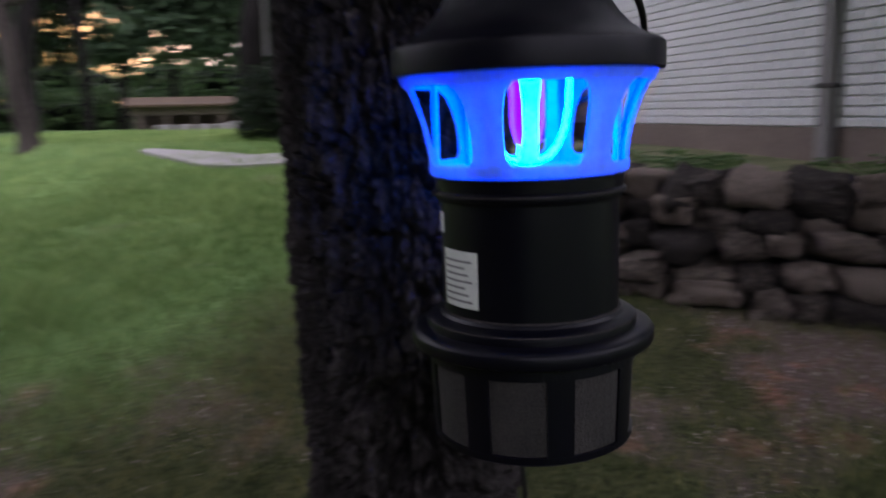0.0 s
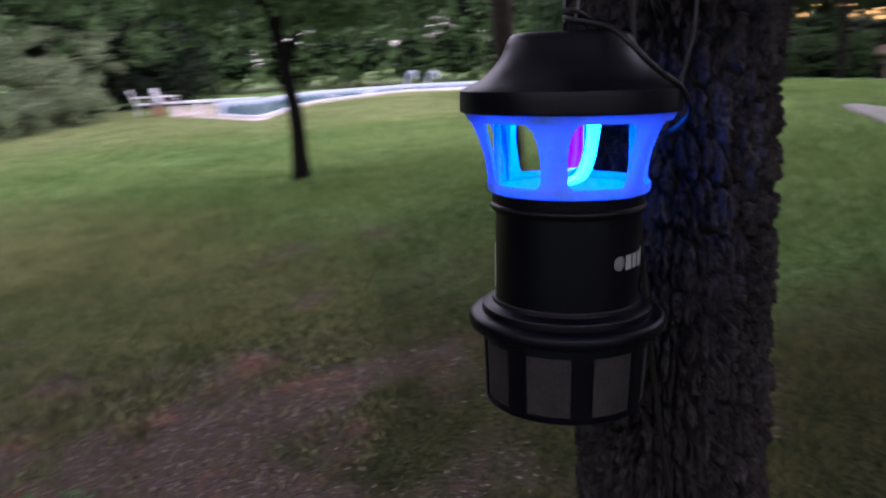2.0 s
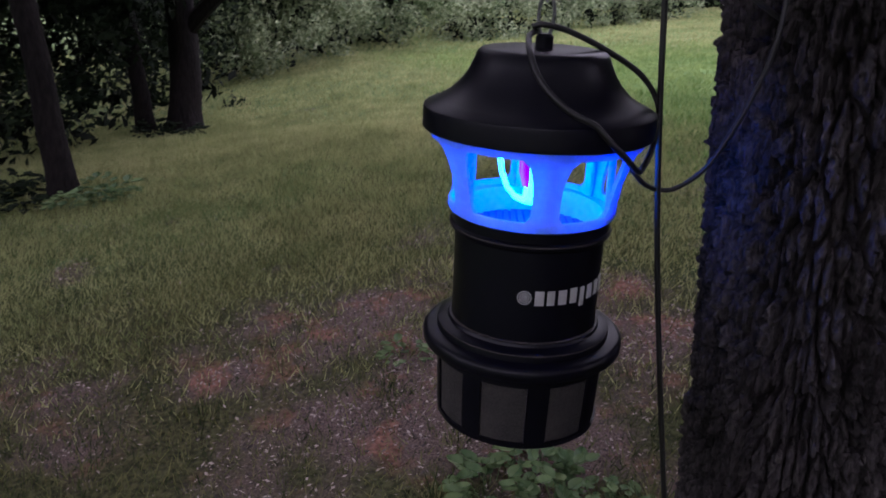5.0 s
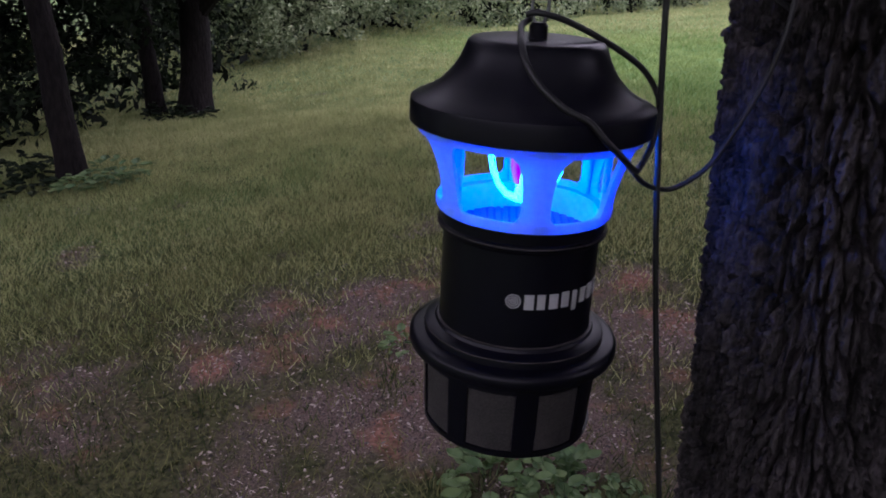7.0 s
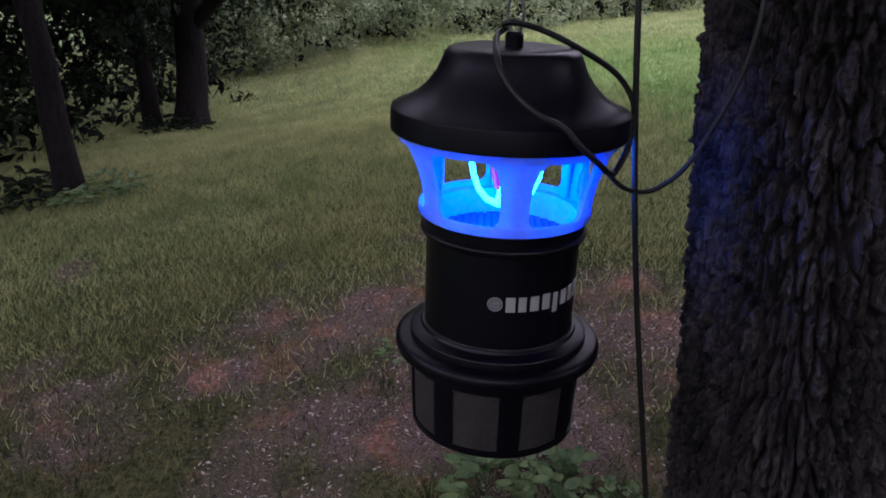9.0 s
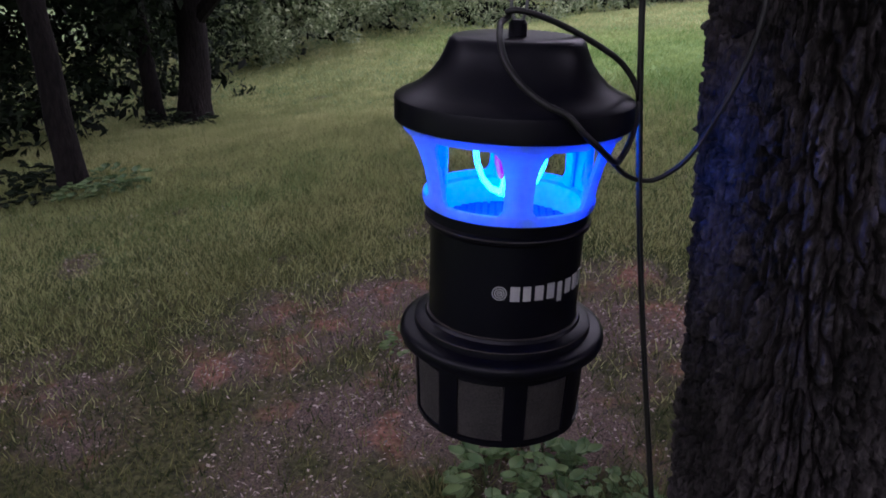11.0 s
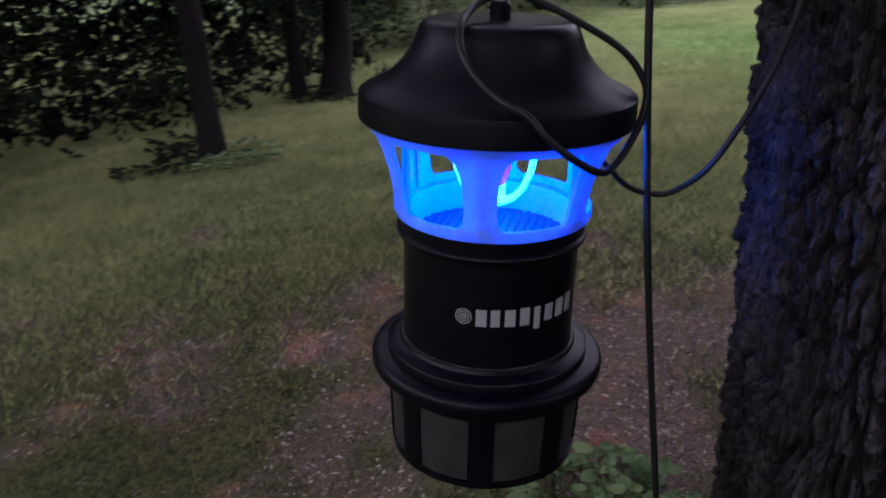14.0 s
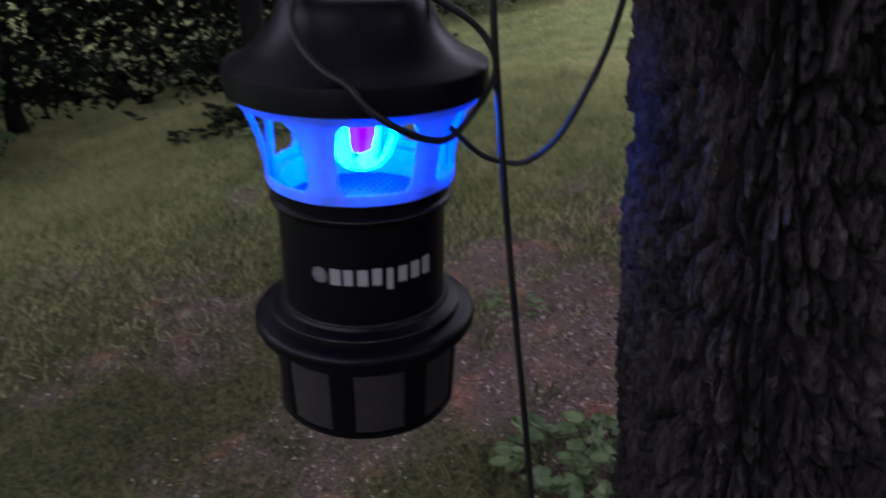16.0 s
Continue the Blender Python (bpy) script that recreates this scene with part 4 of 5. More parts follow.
# slim trunks standing in the sunset wood
gtr = random.Random(4)
for az, d, r in ((33, 19, 0.13), (30.2, 17.5, 0.16), (26.6, 20, 0.1), (24.4, 21, 0.1), (36, 20, 0.12), (39, 22, 0.15), (21, 22, 0.1), (16.5, 14.5, 0.24)):
    x, y = at_bearing(az, d)
    zb = float(lawn_height(x, y)) - 0.05
    ob = thing("tree", "dark slim trunk in the sunset wood", "tree", (x, y, zb), "trunks in the wood")
    part("trunk", tube(spline([(0, 0, 0), (gtr.uniform(-.1, .1), 0, 1.5), (gtr.uniform(-.3, .3), 0, 3.2), (gtr.uniform(-.6, .6), 0, 6)], 6), r, 12, radii=None), M_BARK2, ob, smooth=True)
    limb([(0, 0, 2.2), (gtr.uniform(-1, 1), 0.2, 3.2), (gtr.uniform(-2, 2), 0.3, 4.2)], r * 0.5, 0.03, ob, M_BARK2, 7)

# ---- pool with its deck ----
pool = thing("swimming_pool", "pale blue pool with white coping and pinkish deck", "swimming pool", (0, 0, 0), kind="structure")


def ribbon(name, rows, material, parent, label="", thick=0.1):
    """rows: bearing, near distance, far distance, lift over ground."""
    bm = bmesh.new()
    prev = None
    for az, dn, df, up in rows:
        q = []
        for d in (dn, df):
            x, y = at_bearing(az, d)
            e = edge_d(az) + 0.3
            xe, ye = at_bearing(az, e)
            zz = float(np.interp(az, EA, EZ)) + up
            q += [bm.verts.new((x, y, zz)), bm.verts.new((x, y, zz - thick))]
        if prev:
            a, b = prev, q
            bm.faces.new((a[0], b[0], b[2], a[2]))
            bm.faces.new((a[1], a[3], b[3], b[1]))
            bm.faces.new((a[0], a[1], b[1], b[0]))
            bm.faces.new((a[2], b[2], b[3], a[3]))
        else:
            bm.faces.new((q[0], q[2], q[3], q[1]))
        prev = q
    bm.faces.new((prev[0], prev[1], prev[3], prev[2]))
    bmesh.ops.recalc_face_normals(bm, faces=bm.faces)
    return part(name, bm, material, parent, label)


azs = list(np.arange(42.0, 71.6, 0.75))
near = lambda a: float(np.interp(a, [42, 55, 62, 65.5, 71], [35.0, 32.6, 26.8, 22.6, 26.5]))
far = lambda a: float(np.interp(a, [42, 50, 60, 71], [42.0, 42.0, 36.0, 31.0]))
ribbon("deck", [(a, near(a) - 0.9, far(a) + 1.5, 0.03) for a in azs], M_PINK, pool, "pinkish concrete deck")
ribbon("near_coping", [(a, near(a), near(a) + 0.4, 0.1) for a in azs if a < 68.6], M_POOLW, pool, "white coping", 0.2)
ribbon("far_coping", [(a, far(a) - 0.4, far(a), 0.16) for a in azs if a < 68.6], M_POOLW, pool, "white coping", 0.24)
ribbon("water", [(a, near(a) + 0.5, far(a) - 0.4, 0.06) for a in azs if a < 68.6], M_POOL, pool, "still pale blue water", 0.05)


def garden_chair(x, y, zz, turn, group):
    ob = thing("garden_chair", "white painted metal garden armchair by the pool", "chair", (x, y, zz), group, turn=turn)
    part("seat", box(0.56, 0.52, 0.04, (0, 0, 0.36)), M_WHITEP, ob)
    part("backrest", box(0.56, 0.04, 0.48, (0, 0, 0), m=pose(0, 0.24, 0.4, -24)), M_WHITEP, ob)
    for sx in (-1, 1):
        part("armrest", box(0.06, 0.5, 0.035, (sx * 0.29, 0, 0.58)), M_WHITEP, ob)
        for sy in (-0.22, 0.22):
            part("leg", box(0.04, 0.04, 0.58 if sy < 0 else 0.4, (sx * 0.28, sy, 0)), M_WHITEP, ob)
    return ob


def ground_at(az, d, up=0.0):
    x, y = at_bearing(az, d)
    return x, y, float(lawn_height(x, y)) + up


garden_chair(*ground_at(72.9, 27.4), 160, "white chairs by the pool")
garden_chair(*ground_at(71.4, 27.2), 150, "white chairs by the pool")
garden_chair(*ground_at(43.4, 38.4), 30, "white chairs by the pool")
garden_chair(*ground_at(42.2, 38.2), 60, "white chairs by the pool")
pot = thing("flower_pot", "small terracotta flower pot on the deck", "pot", ground_at(72.1, 26.6))
M_TERRA = mat("terracotta", (0.4, 0.16, 0.09), 0.85, 0.2, 6, 60, 0.2)
part("body", lathe([(0, 0), (0.1, 0), (0.15, 0.24), (0.17, 0.25), (0.17, 0.3), (0.14, 0.3), (0.14, 0.25), (0, 0.25)], 20), M_TERRA, pot)
board = thing("diving_board", "white diving board on a low stand by the pool", "diving board", ground_at(68.2, 25.6), turn=70)
part("plank", box(2.3, 0.45, 0.07, (0.1, 0, 0.42), m=pose(0, 0, 0, 0, -2)), M_POOLW, board, "white plank")
for dx in (-0.6, 0.1):
    part("stand", box(0.1, 0.4, 0.42, (dx, 0, 0)), M_POOLW, board)
ladder = thing("pool_ladder", "pair of curved white pool ladder rails", "pool ladder", ground_at(54.8, 36.0, 0.05))
for dx in (0.0, 0.75):
    part("rail", tube(spline([(dx - 0.35, dx * 0.8, 0), (dx - 0.25, dx * 0.8, 0.45), (dx, dx * 0.8, 0.72), (dx + 0.3, dx * 0.8, 0.66), (dx + 0.36, dx * 0.8, 0.4)], 6), 0.05, 8), M_POOLW, ladder, smooth=True)

# ---- terrace behind the stone wall ----
FOOT = [(3.6, 3.25), (2.6, 3.36), (1.95, 3.53), (1.43, 3.71), (1.1, 3.86), (0.57, 4.26), (-0.02, 4.96), (-0.6, 5.7), (-1.15, 6.4)]
TOP_Z = [1.12, 1.12, 1.12, 1.13, 1.14, 1.15, 1.15, 1.1, 1.06]
bmt = bmesh.new()
ring = [bmt.verts.new((x + 0.24, y + 0.2, zt - 0.04)) for (x, y), zt in zip(FOOT, TOP_Z)] + [bmt.verts.new(p) for p in ((-1.0, 7.2, 1.1), (-0.3, 8.3, 1.14), (0.3, 9.6, 1.17), (1.3, 10.2, 1.18), (3.0, 9.0, 1.17), (4.0, 5.5, 1.15))]
top_face = bmt.faces.new(ring)
ext = bmesh.ops.extrude_face_region(bmt, geom=[top_face])
bmesh.ops.translate(bmt, vec=(0, 0, -0.9), verts=[g for g in ext["geom"] if isinstance(g, bmesh.types.BMVert)])
bmesh.ops.recalc_face_normals(bmt, faces=bmt.faces)
M_BED = mat("weedy_soil", (0.06, 0.08, 0.032), 0.95, 0, 3, 30, 0.8, color2=(0.2, 0.2, 0.11), depth=0.02, spec=0.15)
tagged(part("terrace", bmt, M_BED), "raised bed of weedy soil behind the stone wall", "terrace", kind="structure")

stone_wall = thing("stone_wall", "dry-stacked retaining wall of rough brown stones", "wall", (0, 0, 0), kind="structure")


def stone_mesh(seed):
    bm = bmesh.new()
    bmesh.ops.create_cube(bm, size=1)
    bmesh.ops.subdivide_edges(bm, edges=bm.edges[:], cuts=5, use_grid_fill=True)
    for v in bm.verts:
        p = v.co.copy()
        ball = p.normalized() * 0.62
        q = p.lerp(ball, 0.48)
        k = 0.62 + 0.64 * float(fractal(p.x * 1.9 + 20 + seed * 3.3, p.y * 1.9 + 20, p.z * 1.9 + 20 + seed)) + 0.3 * (float(fractal(p.x * 6 + 40 + seed, p.y * 6 + 40, p.z * 6 + 40)) - 0.5)
        v.co = q * k
    me = bpy.data.meshes.new("stone")
    bm.to_mesh(me)
    bm.free()
    me.polygons.foreach_set("use_smooth", [True] * len(me.polygons))
    me.materials.append(M_STONE)
    return me


STONES = [stone_mesh(s) for s in range(9)]
gs = random.Random(6)
run = [Vector((x, y)) for x, y in FOOT]
lengths = [0]
for a, b in zip(run, run[1:]):
    lengths.append(lengths[-1] + (b - a).length)


def along(s):
    for k in range(len(run) - 1):
        if s <= lengths[k + 1] or k == len(run) - 2:
            t = (s - lengths[k]) / (lengths[k + 1] - lengths[k])
            p = run[k].lerp(run[k + 1], t)
            d = (run[k + 1] - run[k]).normalized()
            return p, d, TOP_Z[k] + (TOP_Z[k + 1] - TOP_Z[k]) * t


for row in range(5):
    s = gs.uniform(0, 0.2)
    while s < lengths[-1]:
        wide = gs.uniform(0.15, 0.34) * (1.1 if row < 2 else 0.95)
        p, d, zt = along(min(s + wide / 2, lengths[-1]))
        zb = float(lawn_height(p.x, p.y)) - 0.05
        h = (zt - zb + 0.03) / 5
        if zt - zb > 0.1 * (row + 0.5):
            o = new("stone", STONES[gs.randrange(9)])
            o.parent = stone_wall
            back = Vector((-d.y, d.x))
            if back.y < 0:
                back = -back
            q = p + back * (0.056 * row + gs.uniform(-0.06, 0.06))
            o.matrix_basis = pose(q.x, q.y, zb + h * (row + 0.5) + gs.uniform(-0.015, 0.015), gs.uniform(-18, 18), gs.uniform(-14, 14), math.degrees(math.atan2(d.y, d.x)) + gs.uniform(-14, 14)) @ Matrix.Diagonal((wide * 1.0, gs.uniform(0.3, 0.42), h * gs.uniform(0.98, 1.22), 1))
        s += wide * 0.97

# ---- house ----
def wall_block(name, a, b, z0, z1, thick, material, label, parent=None):
    a, b = Vector(a), Vector(b)
    L = (b - a).length
    return part(name, box(L, thick, z1 - z0, (L / 2, thick / 2, 0), 0.0, m=pose(a.x, a.y, z0, 0, 0, math.degrees(math.atan2(b.y - a.y, b.x - a.x)))), material, parent, label)


CA, CB = (1.283, 9.279), (3.45, 2.0)       # the painted brick wall, from its corner on
house = thing("house", "white painted brick house on a brown footing", "house", (0, 0, 0), kind="structure")
bl = Vector(CB) - Vector(CA)
BT = math.degrees(math.atan2(bl.y, bl.x))
wall_block("brick_backing", CA, CB, 1.335, 4.2, 0.2, M_SIDING, "pale mortar behind the bricks", house)
wall_block("footing", (CA[0] - 0.02, CA[1] - 0.0), CB, 0.9, 1.345, 0.22, M_SKIRT, "brown rendered footing", house)
part("corner_board", box(0.16, 0.16, 3.2, (0, 0, 0), 0.006, m=pose(CA[0] - 0.06, CA[1] + 0.04, 1.1, 0, 0, BT)), M_DARKTRIM, house, "dark corner board")
wall_block("return_wall", (CA[0] + 0.05, CA[1] + 0.1), (1.7, 10.6), 1.1, 4.2, 0.2, M_SIDING, "", house)
wall_block("back_wall", (-1.75, 10.3), (1.7, 10.5), 1.42, 4.2, 0.2, M_SIDING, "pale wall above a dark base", house)
wall_block("back_base", (-1.75, 10.27), (1.7, 10.47), 1.0, 1.42, 0.2, M_SKIRT, "", house)
part("pillar", box(0.5, 0.3, 3.2, (-1.75, 10.1, 1.1), 0.01), M_TRIM, house, "pale square porch pillar")
wall_block("porch_wall", (-2.75, 11.9), (-1.7, 11.9), 1.0, 4.2, 0.2, M_TRIM, "", house)
for x, y, w, h0, h1 in ((-1.2, 10.27, 0.22, 1.75, 3.4), (0.15, 10.37, 0.45, 2.3, 3.2), (-2.35, 11.86, 0.7, 1.7, 3.3)):
    win = part("window", box(w + 0.16, 0.08, h1 - h0 + 0.16, (x, y, h0 - 0.08), 0.01), M_TRIM, house, "pale window frame")
    part("pane", box(w, 0.03, h1 - h0, (x, y - 0.045, h0), 0.004), M_GLASS, win, "dark glass pane")
part("downspout", box(0.12, 0.09, 3.0, (0, -0.05, 0), 0.015, m=pose(2.44, 5.385, 1.05, 0, 0, BT)), M_TRIM, house, "grey-brown downspout on the brick wall")
for zz in (1.6, 2.6):
    part("pipe_strap", box(0.17, 0.1, 0.03, (0, -0.052, 0), 0.004, m=pose(2.44, 5.385, zz, 0, 0, BT)), M_DARKTRIM, house)
part("stair_rail", tube([(-0.55, 9.6, 1.62), (0.4, 9.5, 2.05), (0.4, 9.5, 1.1)], 0.025, 8), M_DARKTRIM, house, "dark sloping handrail")
# roof slab and eave lie above the view, added to shade the walls
part("roof", box(5.2, 6.6, 0.14, (0.1, 12.0, 3.6), 0.01), M_DARKTRIM, house)
part("shading_eave", box(8.2, 2.4, 0.12, (3.6, 0.6, 0), 0.01, m=pose(CA[0], CA[1], 3.45, 0, 0, BT)), M_DARKTRIM, house)

# ---- air conditioner units ----
def air_unit(x, y, turn, w, h, label):
    ob = thing("air_conditioner", label, "air conditioner", (x, y, 1.13), "cooling units by the house", turn=turn)
    part("pad", box(w + 0.1, w + 0.1, 0.06, (0, 0, 0), 0.01), M_CONCRETE, ob)
    part("housing", box(w - 0.06, w - 0.06, h - 0.1, (0, 0, 0.06), 0.01), M_ACDARK, ob, "dark fins behind slats")
    part("lid", box(w, w, 0.07, (0, 0, h - 0.05), 0.02), M_AC, ob, "grey metal lid")
    for sx in (-1, 1):
        for sy in (-1, 1):
            part("corner_post", box(0.05, 0.05, h - 0.1, (sx * (w / 2 - 0.025), sy * (w / 2 - 0.025), 0.06), 0.006), M_AC, ob)
    n = 14
    for i in range(n):
        zz = 0.1 + (h - 0.2) * i / (n - 1)
        bm = bmesh.new()
        for k in range(4):
            box(w - 0.06, 0.02, 0.018, (0, -w / 2 + 0.015, zz), 0, bm, pose(0, 0, 0, 0, 0, 90 * k))
        part("slat", bm, M_ACSLAT, ob)
    part("badge", box(0.14, 0.012, 0.06, (0.12, -w / 2 - 0.004, h * 0.66), 0.003), M_WHITEP, ob, "pale oval badge")
    return ob


air_unit(0.78, 8.95, -12, 0.82, 0.86, "large grey air conditioner with slatted sides")
air_unit(-0.02, 9.5, 8, 0.6, 0.72, "smaller pale air conditioner beside the large one")

thicket("house_shrub", "dark dense shrub in front of the porch", [(13.6, 9.4, 0.45, 0.62, 0.62), (16.0, 9.6, 0.4, 0.6, 0.55), (14.6, 9.9, 0.75, 0.5, 0.4)], 8000, 0.05, M_LEAF_DARK, 41)

# ---- path, shed, steps ----
def path_strip():
    pts = spline([(-3.3, 8.45, 0), (-2.9, 8.2, 0), (-2.5, 7.95, 0), (-2.1, 7.7, 0), (-1.3, 7.95, 0), (-0.4, 8.3, 0)], 6)
    bm = bmesh.new()
    prev = None
    for i, p in enumerate(pts):
        d = (pts[min(i + 1, len(pts) - 1)] - pts[max(i - 1, 0)]).normalized()
        s = Vector((-d.y, d.x, 0)) * (0.08 + 0.22 * min(1, i / 14))
        q = []
        for e in (p - s, p + s):
            zz = float(lawn_height(e.x, e.y)) + 0.035
            q += [bm.verts.new((e.x, e.y, zz)), bm.verts.new((e.x, e.y, zz - 0.1))]
        if prev:
            a, b = prev, q
            for k, l in ((0, 2), (2, 3), (3, 1), (1, 0)):
                bm.faces.new((a[k], b[k], b[l], a[l]))
        prev = q
    bmesh.ops.recalc_face_normals(bm, faces=bm.faces)
    return tagged(part("path", bm, M_CONCRETE), "pale concrete garden path curving over the lawn", "path", kind="structure")


path_strip()
sx, sy, sz = ground_at(20.3, 18.0, -0.15)
shed = thing("shed", "low timber shed with a rusty lean-to roof", "shed", (sx, sy, sz), turn=20)
part("roof", box(2.7, 1.1, 0.06, (0, 0, 0), 0.01, m=pose(0, 0, 0.72, 9)), M_RUST, shed, "rusty sheet roof")
part("back", box(2.4, 0.06, 0.7, (0, 0.4, 0)), M_TIMBER, shed)
for i in range(5):
    part("post", box(0.09, 0.09, 0.66, (-1.1 + 0.55 * i, -0.35, 0)), M_TIMBER, shed)
part("beam", box(2.5, 0.08, 0.16, (0, -0.36, 0.48)), M_TIMBER, shed)
for i in range(4):
    part("block", box(0.3, 0.3, 0.28, (-0.6 + 0.4 * i, -0.3, 0), 0.02), M_CONCRETE, shed, "pale block")
for i in range(3):
    x, y, zz = ground_at(17.3 - 0.9 * i, 16.2 - 0.5 * i)
    st = tagged(part("step_block", box(0.5, 0.4, 0.2 + 0.05 * i, (x, y, zz - 0.02), 0.02), M_CONCRETE), "pale concrete step block at the path's end", "step", "step blocks")


# ---- low plants ----
def weed(x, y, size, count, material, label, seed, leaf=0.05):
    g = random.Random(seed)
    ob = thing("weed", label, "plant", (x, y, float(lawn_height(x, y)) - 0.01), "weeds")
    bm = bmesh.new()
    stems = bmesh.new()
    for i in range(count):
        a, rr = g.uniform(0, 2 * math.pi), size * math.sqrt(g.random())
        h = g.uniform(0.25, 1.0) * size * 0.55
        c = Vector((rr * math.cos(a), rr * math.sin(a), h))
        s = leaf * g.uniform(0.6, 1.3)
        yaw = a + g.uniform(-0.9, 0.9)
        d = Vector((math.cos(yaw), math.sin(yaw), g.uniform(-0.4, 0.35))).normalized()
        sd = d.cross(Vector((0, 0, 1))).normalized()
        up = sd.cross(d)
        prof = [(0, 0.05), (0.25, 0.42), (0.6, 0.46), (0.85, 0.25), (1.0, 0.02)]
        rows = [(bm.verts.new(c + d * s * t - sd * s * w * 0.8 + up * s * 0.14), bm.verts.new(c + d * s * t - up * 0.1 * s * t), bm.verts.new(c + d * s * t + sd * s * w * 0.8 + up * s * 0.14)) for t, w in prof]
        for p, q in zip(rows, rows[1:]):
            bm.faces.new((p[0], p[1], q[1], q[0]))
            bm.faces.new((p[1], p[2], q[2], q[1]))
        if i % 3 == 0:
            b0 = Vector((c.x * 0.5, c.y * 0.5, 0))
            for e in (Vector((0.002, 0, 0)), ):
                v = [stems.verts.new(q) for q in (b0 - e, b0 + e, c + e, c - e, b0 + Vector((0, 0.003, 0)), c + Vector((0, 0.003, 0)))]
                stems.faces.new(v[:4])
                stems.faces.new((v[0], v[4], v[5], v[3]))
                stems.faces.new((v[4], v[1], v[2], v[5]))
    part("leaves", bm, material, ob, smooth=True)
    tagged(part("stem", stems, material, ob), kind="stuff")
    return ob


M_WEED = mat("weed_leaf", (0.065, 0.13, 0.045), 0.6, 0, 3, 20, 0.1, color2=(0.17, 0.25, 0.095), random_isle=0.5, through_light=0.25)
for i, (x, y, s, n, lf) in enumerate([(-1.02, 0.84, 0.14, 46, 0.06), (-0.95, 1.06, 0.16, 60, 0.045), (-0.86, 1.2, 0.15, 60, 0.04), (-1.1, 0.98, 0.12, 40, 0.055), (-0.72, 1.32, 0.16, 50, 0.04), (-1.9, 0.52, 0.1, 26, 0.04), (-0.78, 0.95, 0.1, 30, 0.04)]):
    weed(x, y, s, n, M_WEED, "low broad-leaved weeds growing near the trunk's foot", 60 + i, lf)
for i, (x, y, s, n) in enumerate([(-4.72, -2.05, 0.24, 60), (-4.6, -2.25, 0.16, 40), (-4.98, -2.72, 0.2, 50), (-4.6, -2.6, 0.18, 50), (-5.2, -3.0, 0.22, 50), (-4.4, -2.85, 0.14, 36), (-7.35, -2.7, 0.25, 60), (-7.3, -2.35, 0.2, 40)]):
    # all but the first two weeds take the shade-darkened leaf colour
    weed(x, y, s, n, M_WEED if i < 2 else M_LEAF_DARK, "dark weeds round the foot of a slim tree", 80 + i, 0.075)
gt = random.Random(9)
for i in range(16):
    t = gt.random()
    p, d, zt = along(0.8 + t * (lengths[-1] - 1.2))
    q = p + Vector((0.3 + gt.uniform(0, 0.8), 0.3 + gt.uniform(0, 0.9)))
    ob = weed(q.x, q.y, gt.uniform(0.12, 0.22), 40, M_WEED, "green weeds on the raised bed above the stones", 100 + i, 0.06)
    ob.location.z = zt - 0.03


# ---- grass and litter ----
def blades(name, label, n, d0, d1, height, width, seed, az0=-40, az1=170, fade=(-3, 40), material=M_GRASS, fresh=None):
    g = np.random.default_rng(seed)
    d = np.sqrt(g.random(n) * (d1 ** 2 - d0 ** 2) + d0 ** 2)
    az = np.radians(g.uniform(az0, az1, n))
    x, y = HUB[0] - d * np.sin(az), HUB[1] + d * np.cos(az)
    keep = (g.random(n) > bare_ground(x, y) * (0.66 if material is M_GRASS else 0.97)) & (g.random(n) < np.clip((d - fade[0]) / 3, 0, 1) * np.clip((fade[1] - d) / 3, 0, 1)) & (g.random(n) < 0.25 + 1.1 * fractal(x * 1.7 + 60, y * 1.7 + 60))
    # none under the stones, on the terrace or in the trunk
    fx, fy = np.array([p[0] for p in FOOT][::-1]), np.array([p[1] for p in FOOT][::-1])
    keep &= ~((y > np.interp(x, fx, fy)) & (x > -1.2))
    keep &= np.hypot(x + 0.11, y - 1.3) > 0.24
    if fresh is not None:
        keep &= (g.random(n) < lushness(x, y)) == fresh
    x, y = x[keep], y[keep]
    m = len(x)
    zz = lawn_height(x, y)
    a = g.uniform(0, 2 * np.pi, m)
    h = height * (0.45 + 0.9 * g.random(m)) * (0.6 + 0.8 * fractal(x * 0.8 + 30, y * 0.8 + 30))
    w = width * (0.6 + 0.8 * g.random(m))
    bend = g.uniform(0.2, 1.1, m) * h
    b = g.uniform(0, 2 * np.pi, m)
    base = np.stack([x, y, zz - 0.004], -1)
    sd = np.stack([np.cos(a), np.sin(a), np.zeros(m)], -1) * w[:, None]
    tip = base + np.stack([np.cos(b) * bend, np.sin(b) * bend, h], -1)
    v = np.stack([base - sd, base + sd, tip], 1).reshape(-1, 3)
    f = np.arange(3 * m).reshape(-1, 3)
    return tagged(from_arrays(name, v, f, material), label, "grass", kind="stuff")


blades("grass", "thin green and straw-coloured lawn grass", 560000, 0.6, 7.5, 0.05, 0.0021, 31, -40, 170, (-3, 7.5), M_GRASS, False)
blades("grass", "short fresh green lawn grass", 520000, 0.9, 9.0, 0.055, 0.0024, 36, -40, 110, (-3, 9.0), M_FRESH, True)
# the paler mown blades farther out carry the open lawn's light in their colour
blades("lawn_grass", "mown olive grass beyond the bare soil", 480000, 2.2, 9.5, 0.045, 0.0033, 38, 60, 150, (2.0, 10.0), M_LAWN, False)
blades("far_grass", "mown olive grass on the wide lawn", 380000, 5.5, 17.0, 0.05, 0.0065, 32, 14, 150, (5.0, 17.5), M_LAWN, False)
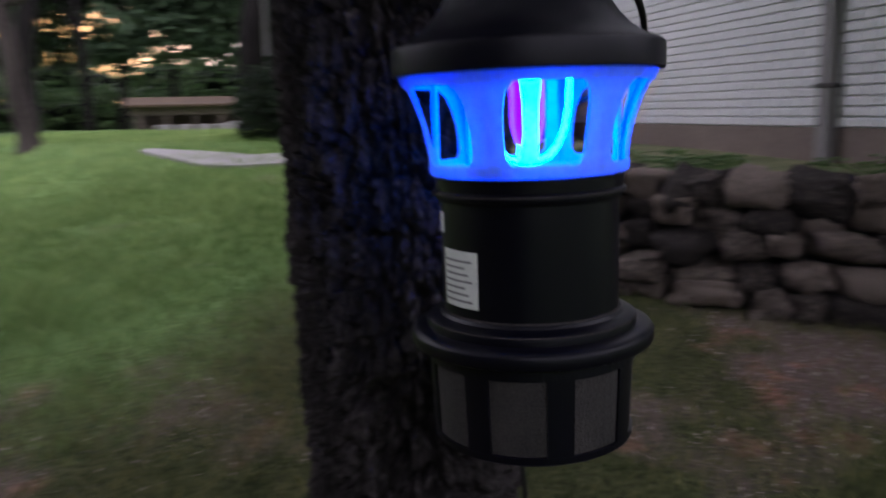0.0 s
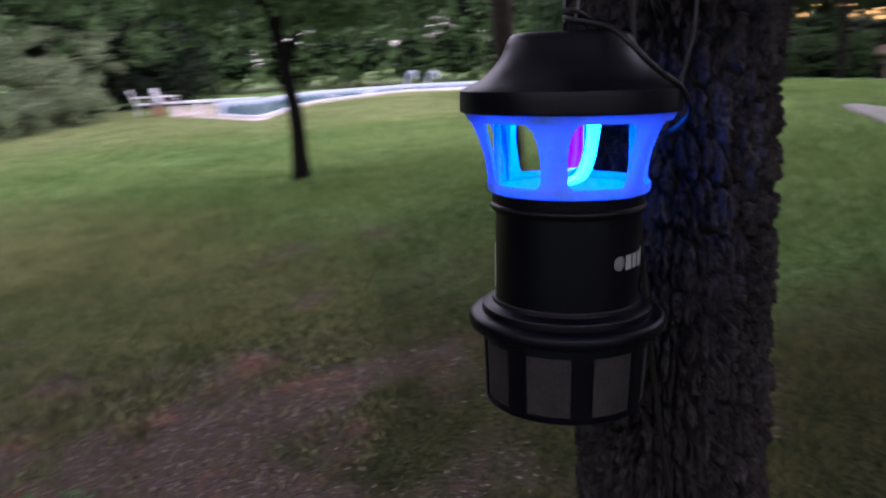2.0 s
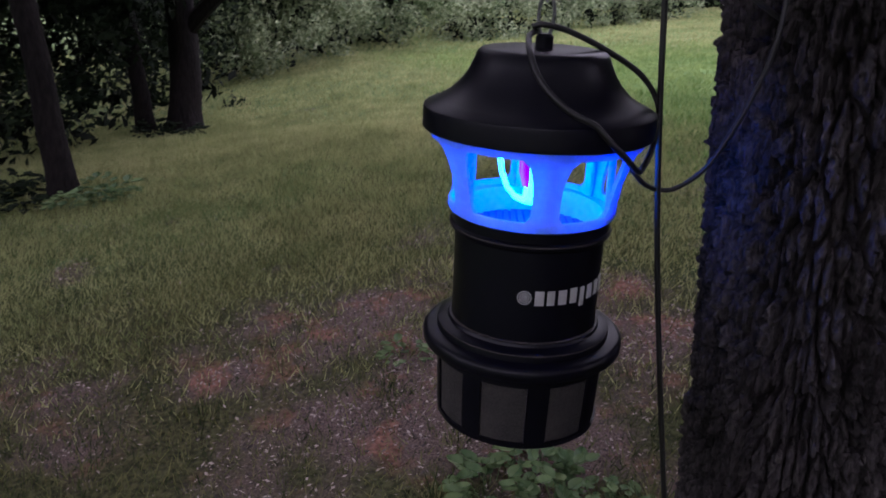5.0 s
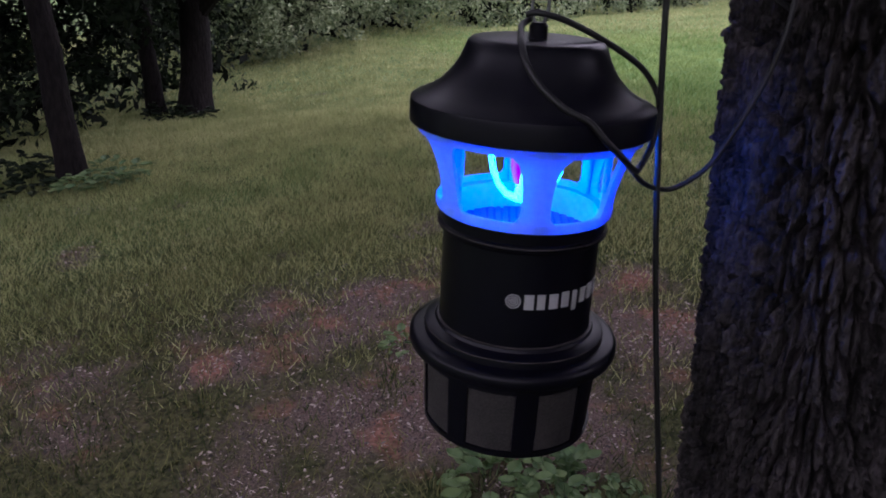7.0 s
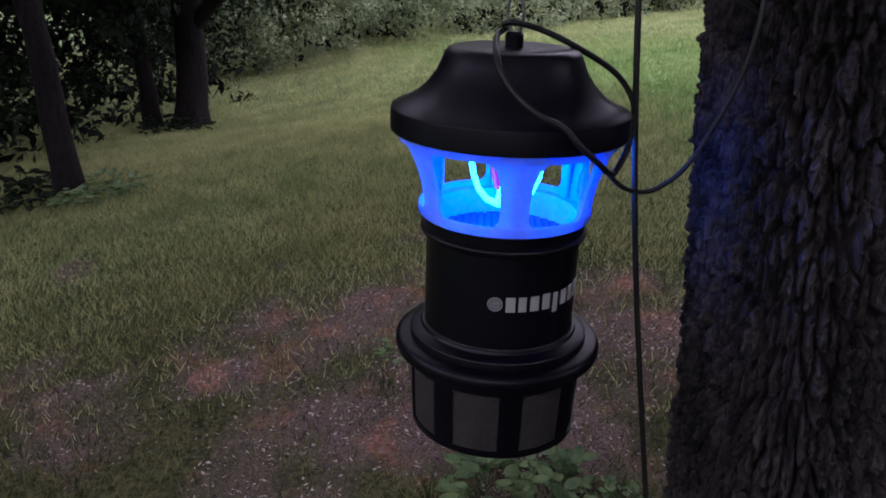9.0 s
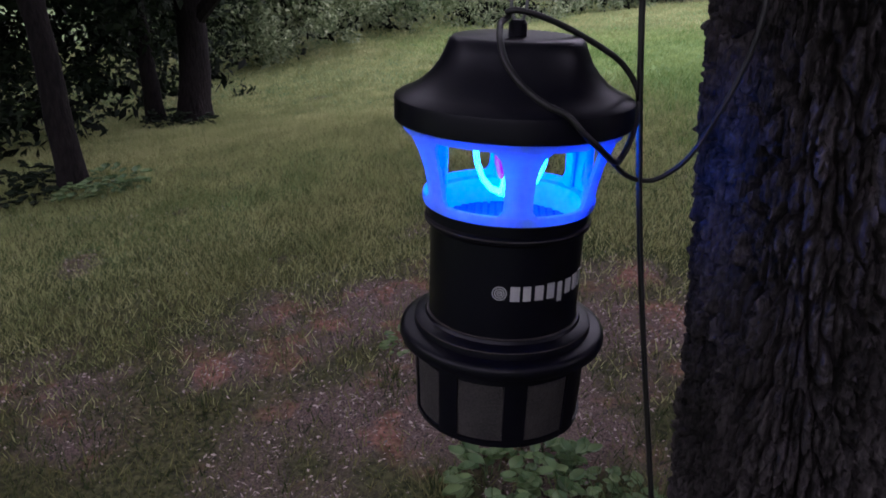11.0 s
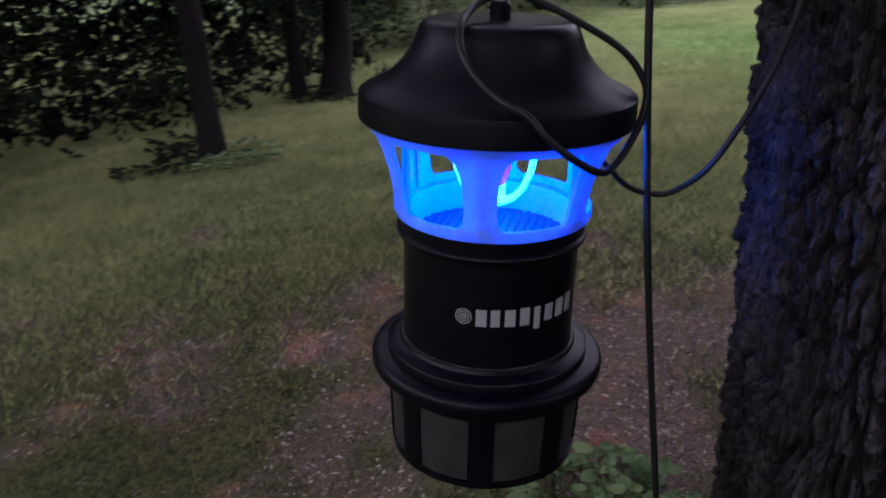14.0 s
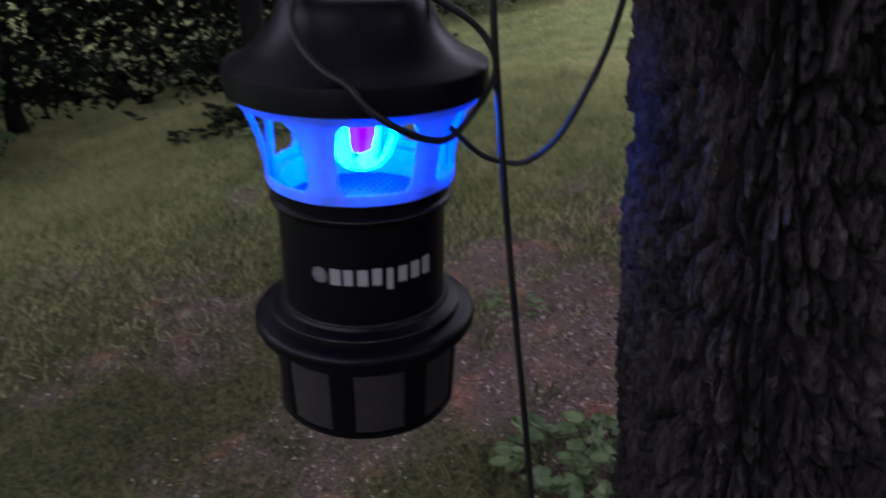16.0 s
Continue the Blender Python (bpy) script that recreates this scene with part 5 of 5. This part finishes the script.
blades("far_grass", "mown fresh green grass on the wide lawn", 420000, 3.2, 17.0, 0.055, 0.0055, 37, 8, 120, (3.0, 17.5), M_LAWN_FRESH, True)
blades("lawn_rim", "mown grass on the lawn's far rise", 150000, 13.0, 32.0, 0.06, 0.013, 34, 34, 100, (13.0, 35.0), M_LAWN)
blades("grass", "thin green and straw-coloured lawn grass", 110000, 0.6, 7.5, 0.05, 0.004, 35, 170, 320, (-3, 7.5))


def litter(n, seed):
    g = np.random.default_rng(seed)
    x, y = g.uniform(-4.2, 3.0, n), g.uniform(-3.2, 4.6, n)
    ok = g.random(n) < 0.012 + bare_ground(x, y) ** 1.3
    x, y = x[ok], y[ok]
    m = len(x)
    c = np.stack([x, y, lawn_height(x, y) + 0.008 + 0.012 * g.random(m)], -1)
    a = g.uniform(0, 2 * np.pi, m)
    s = (0.003 + 0.009 * g.random(m) ** 3)[:, None]
    t = np.stack([np.cos(a), np.sin(a), g.uniform(-0.5, 0.5, m)], -1) * s
    b = np.stack([-np.sin(a), np.cos(a), g.uniform(-0.5, 0.5, m)], -1) * s * (0.2 + 0.4 * g.random(m))[:, None]
    v = np.stack([c - t, c + b, c + t, c - b], 1).reshape(-1, 3)
    return tagged(from_arrays("leaf_litter", v, np.arange(4 * m).reshape(-1, 4), M_DRY), "dry brown leaf litter and chips on the soil", "litter", kind="stuff")


litter(300000, 33)


def tuft(x, y, count, tall, seed):
    """A clump of long grass."""
    g = random.Random(seed)
    ob = thing("grass_tuft", "clump of long green grass by the trunk", "grass", (x, y, float(lawn_height(x, y)) - 0.01), "grass clumps")
    bm = bmesh.new()
    for i in range(count):
        a, r = g.uniform(0, 6.283), 0.09 * g.random()
        b0 = Vector((r * math.cos(a), r * math.sin(a), 0))
        h, out = tall * g.uniform(0.5, 1.1), g.uniform(0.2, 0.9)
        d = Vector((math.cos(a + g.uniform(-1, 1)), math.sin(a + g.uniform(-1, 1)), 0))
        sd = Vector((-d.y, d.x, 0)) * 0.0028
        prev = None
        for k in range(4):
            t = k / 3
            p = b0 + d * (h * out * t * t) + Vector((0, 0, h * (t - 0.3 * out * t * t)))
            q = [bm.verts.new(p - sd * (1 - 0.9 * t)), bm.verts.new(p + sd * (1 - 0.9 * t))]
            if prev:
                bm.faces.new((prev[0], prev[1], q[1], q[0]))
            prev = q
    part("blade_clump", bm, M_GRASS, ob)


for i, (x, y, n, h) in enumerate([(-0.72, 1.12, 130, 0.16), (-0.6, 1.28, 130, 0.18), (-0.85, 1.3, 100, 0.15), (-0.5, 1.45, 110, 0.17), (-1.3, 0.75, 60, 0.1), (-1.62, 0.45, 60, 0.09), (-0.95, 0.7, 70, 0.11), (-1.5, -0.2, 60, 0.09), (-1.15, -0.5, 60, 0.09), (-2.2, 0.9, 60, 0.1), (-2.0, -0.6, 60, 0.09)]):
    tuft(x, y, n, h, 200 + i)

# ---- bricks of the house wall, nearest courses ----
brick_bm = box(0.2, 0.03, 0.056, (0, 0, 0), 0.006)
brick_me = bpy.data.meshes.new("brick")
brick_bm.to_mesh(brick_me)
brick_bm.free()
brick_me.materials.append(M_SIDING)
for row in range(17):
    for col in range(18):
        o = new("brick", brick_me)
        o.parent = house
        s = 0.96 + col * 0.212 + (0.106 if row % 2 else 0)
        o.matrix_basis = pose(CA[0], CA[1], 0, 0, 0, BT) @ pose(s, -0.006, 1.35 + row * 0.066)
far_courses = bmesh.new()
for row in range(17):
    for col in range(-4, 0):
        box(0.2, 0.03, 0.056, (0.96 + col * 0.212 + (0.106 if row % 2 else 0), -0.006, 1.35 + row * 0.066), 0.006, far_courses, None)
far_part = part("brick_courses", far_courses, M_SIDING, house)
far_part.matrix_basis = pose(CA[0], CA[1], 0, 0, 0, BT)
tagged(far_part, kind="stuff")
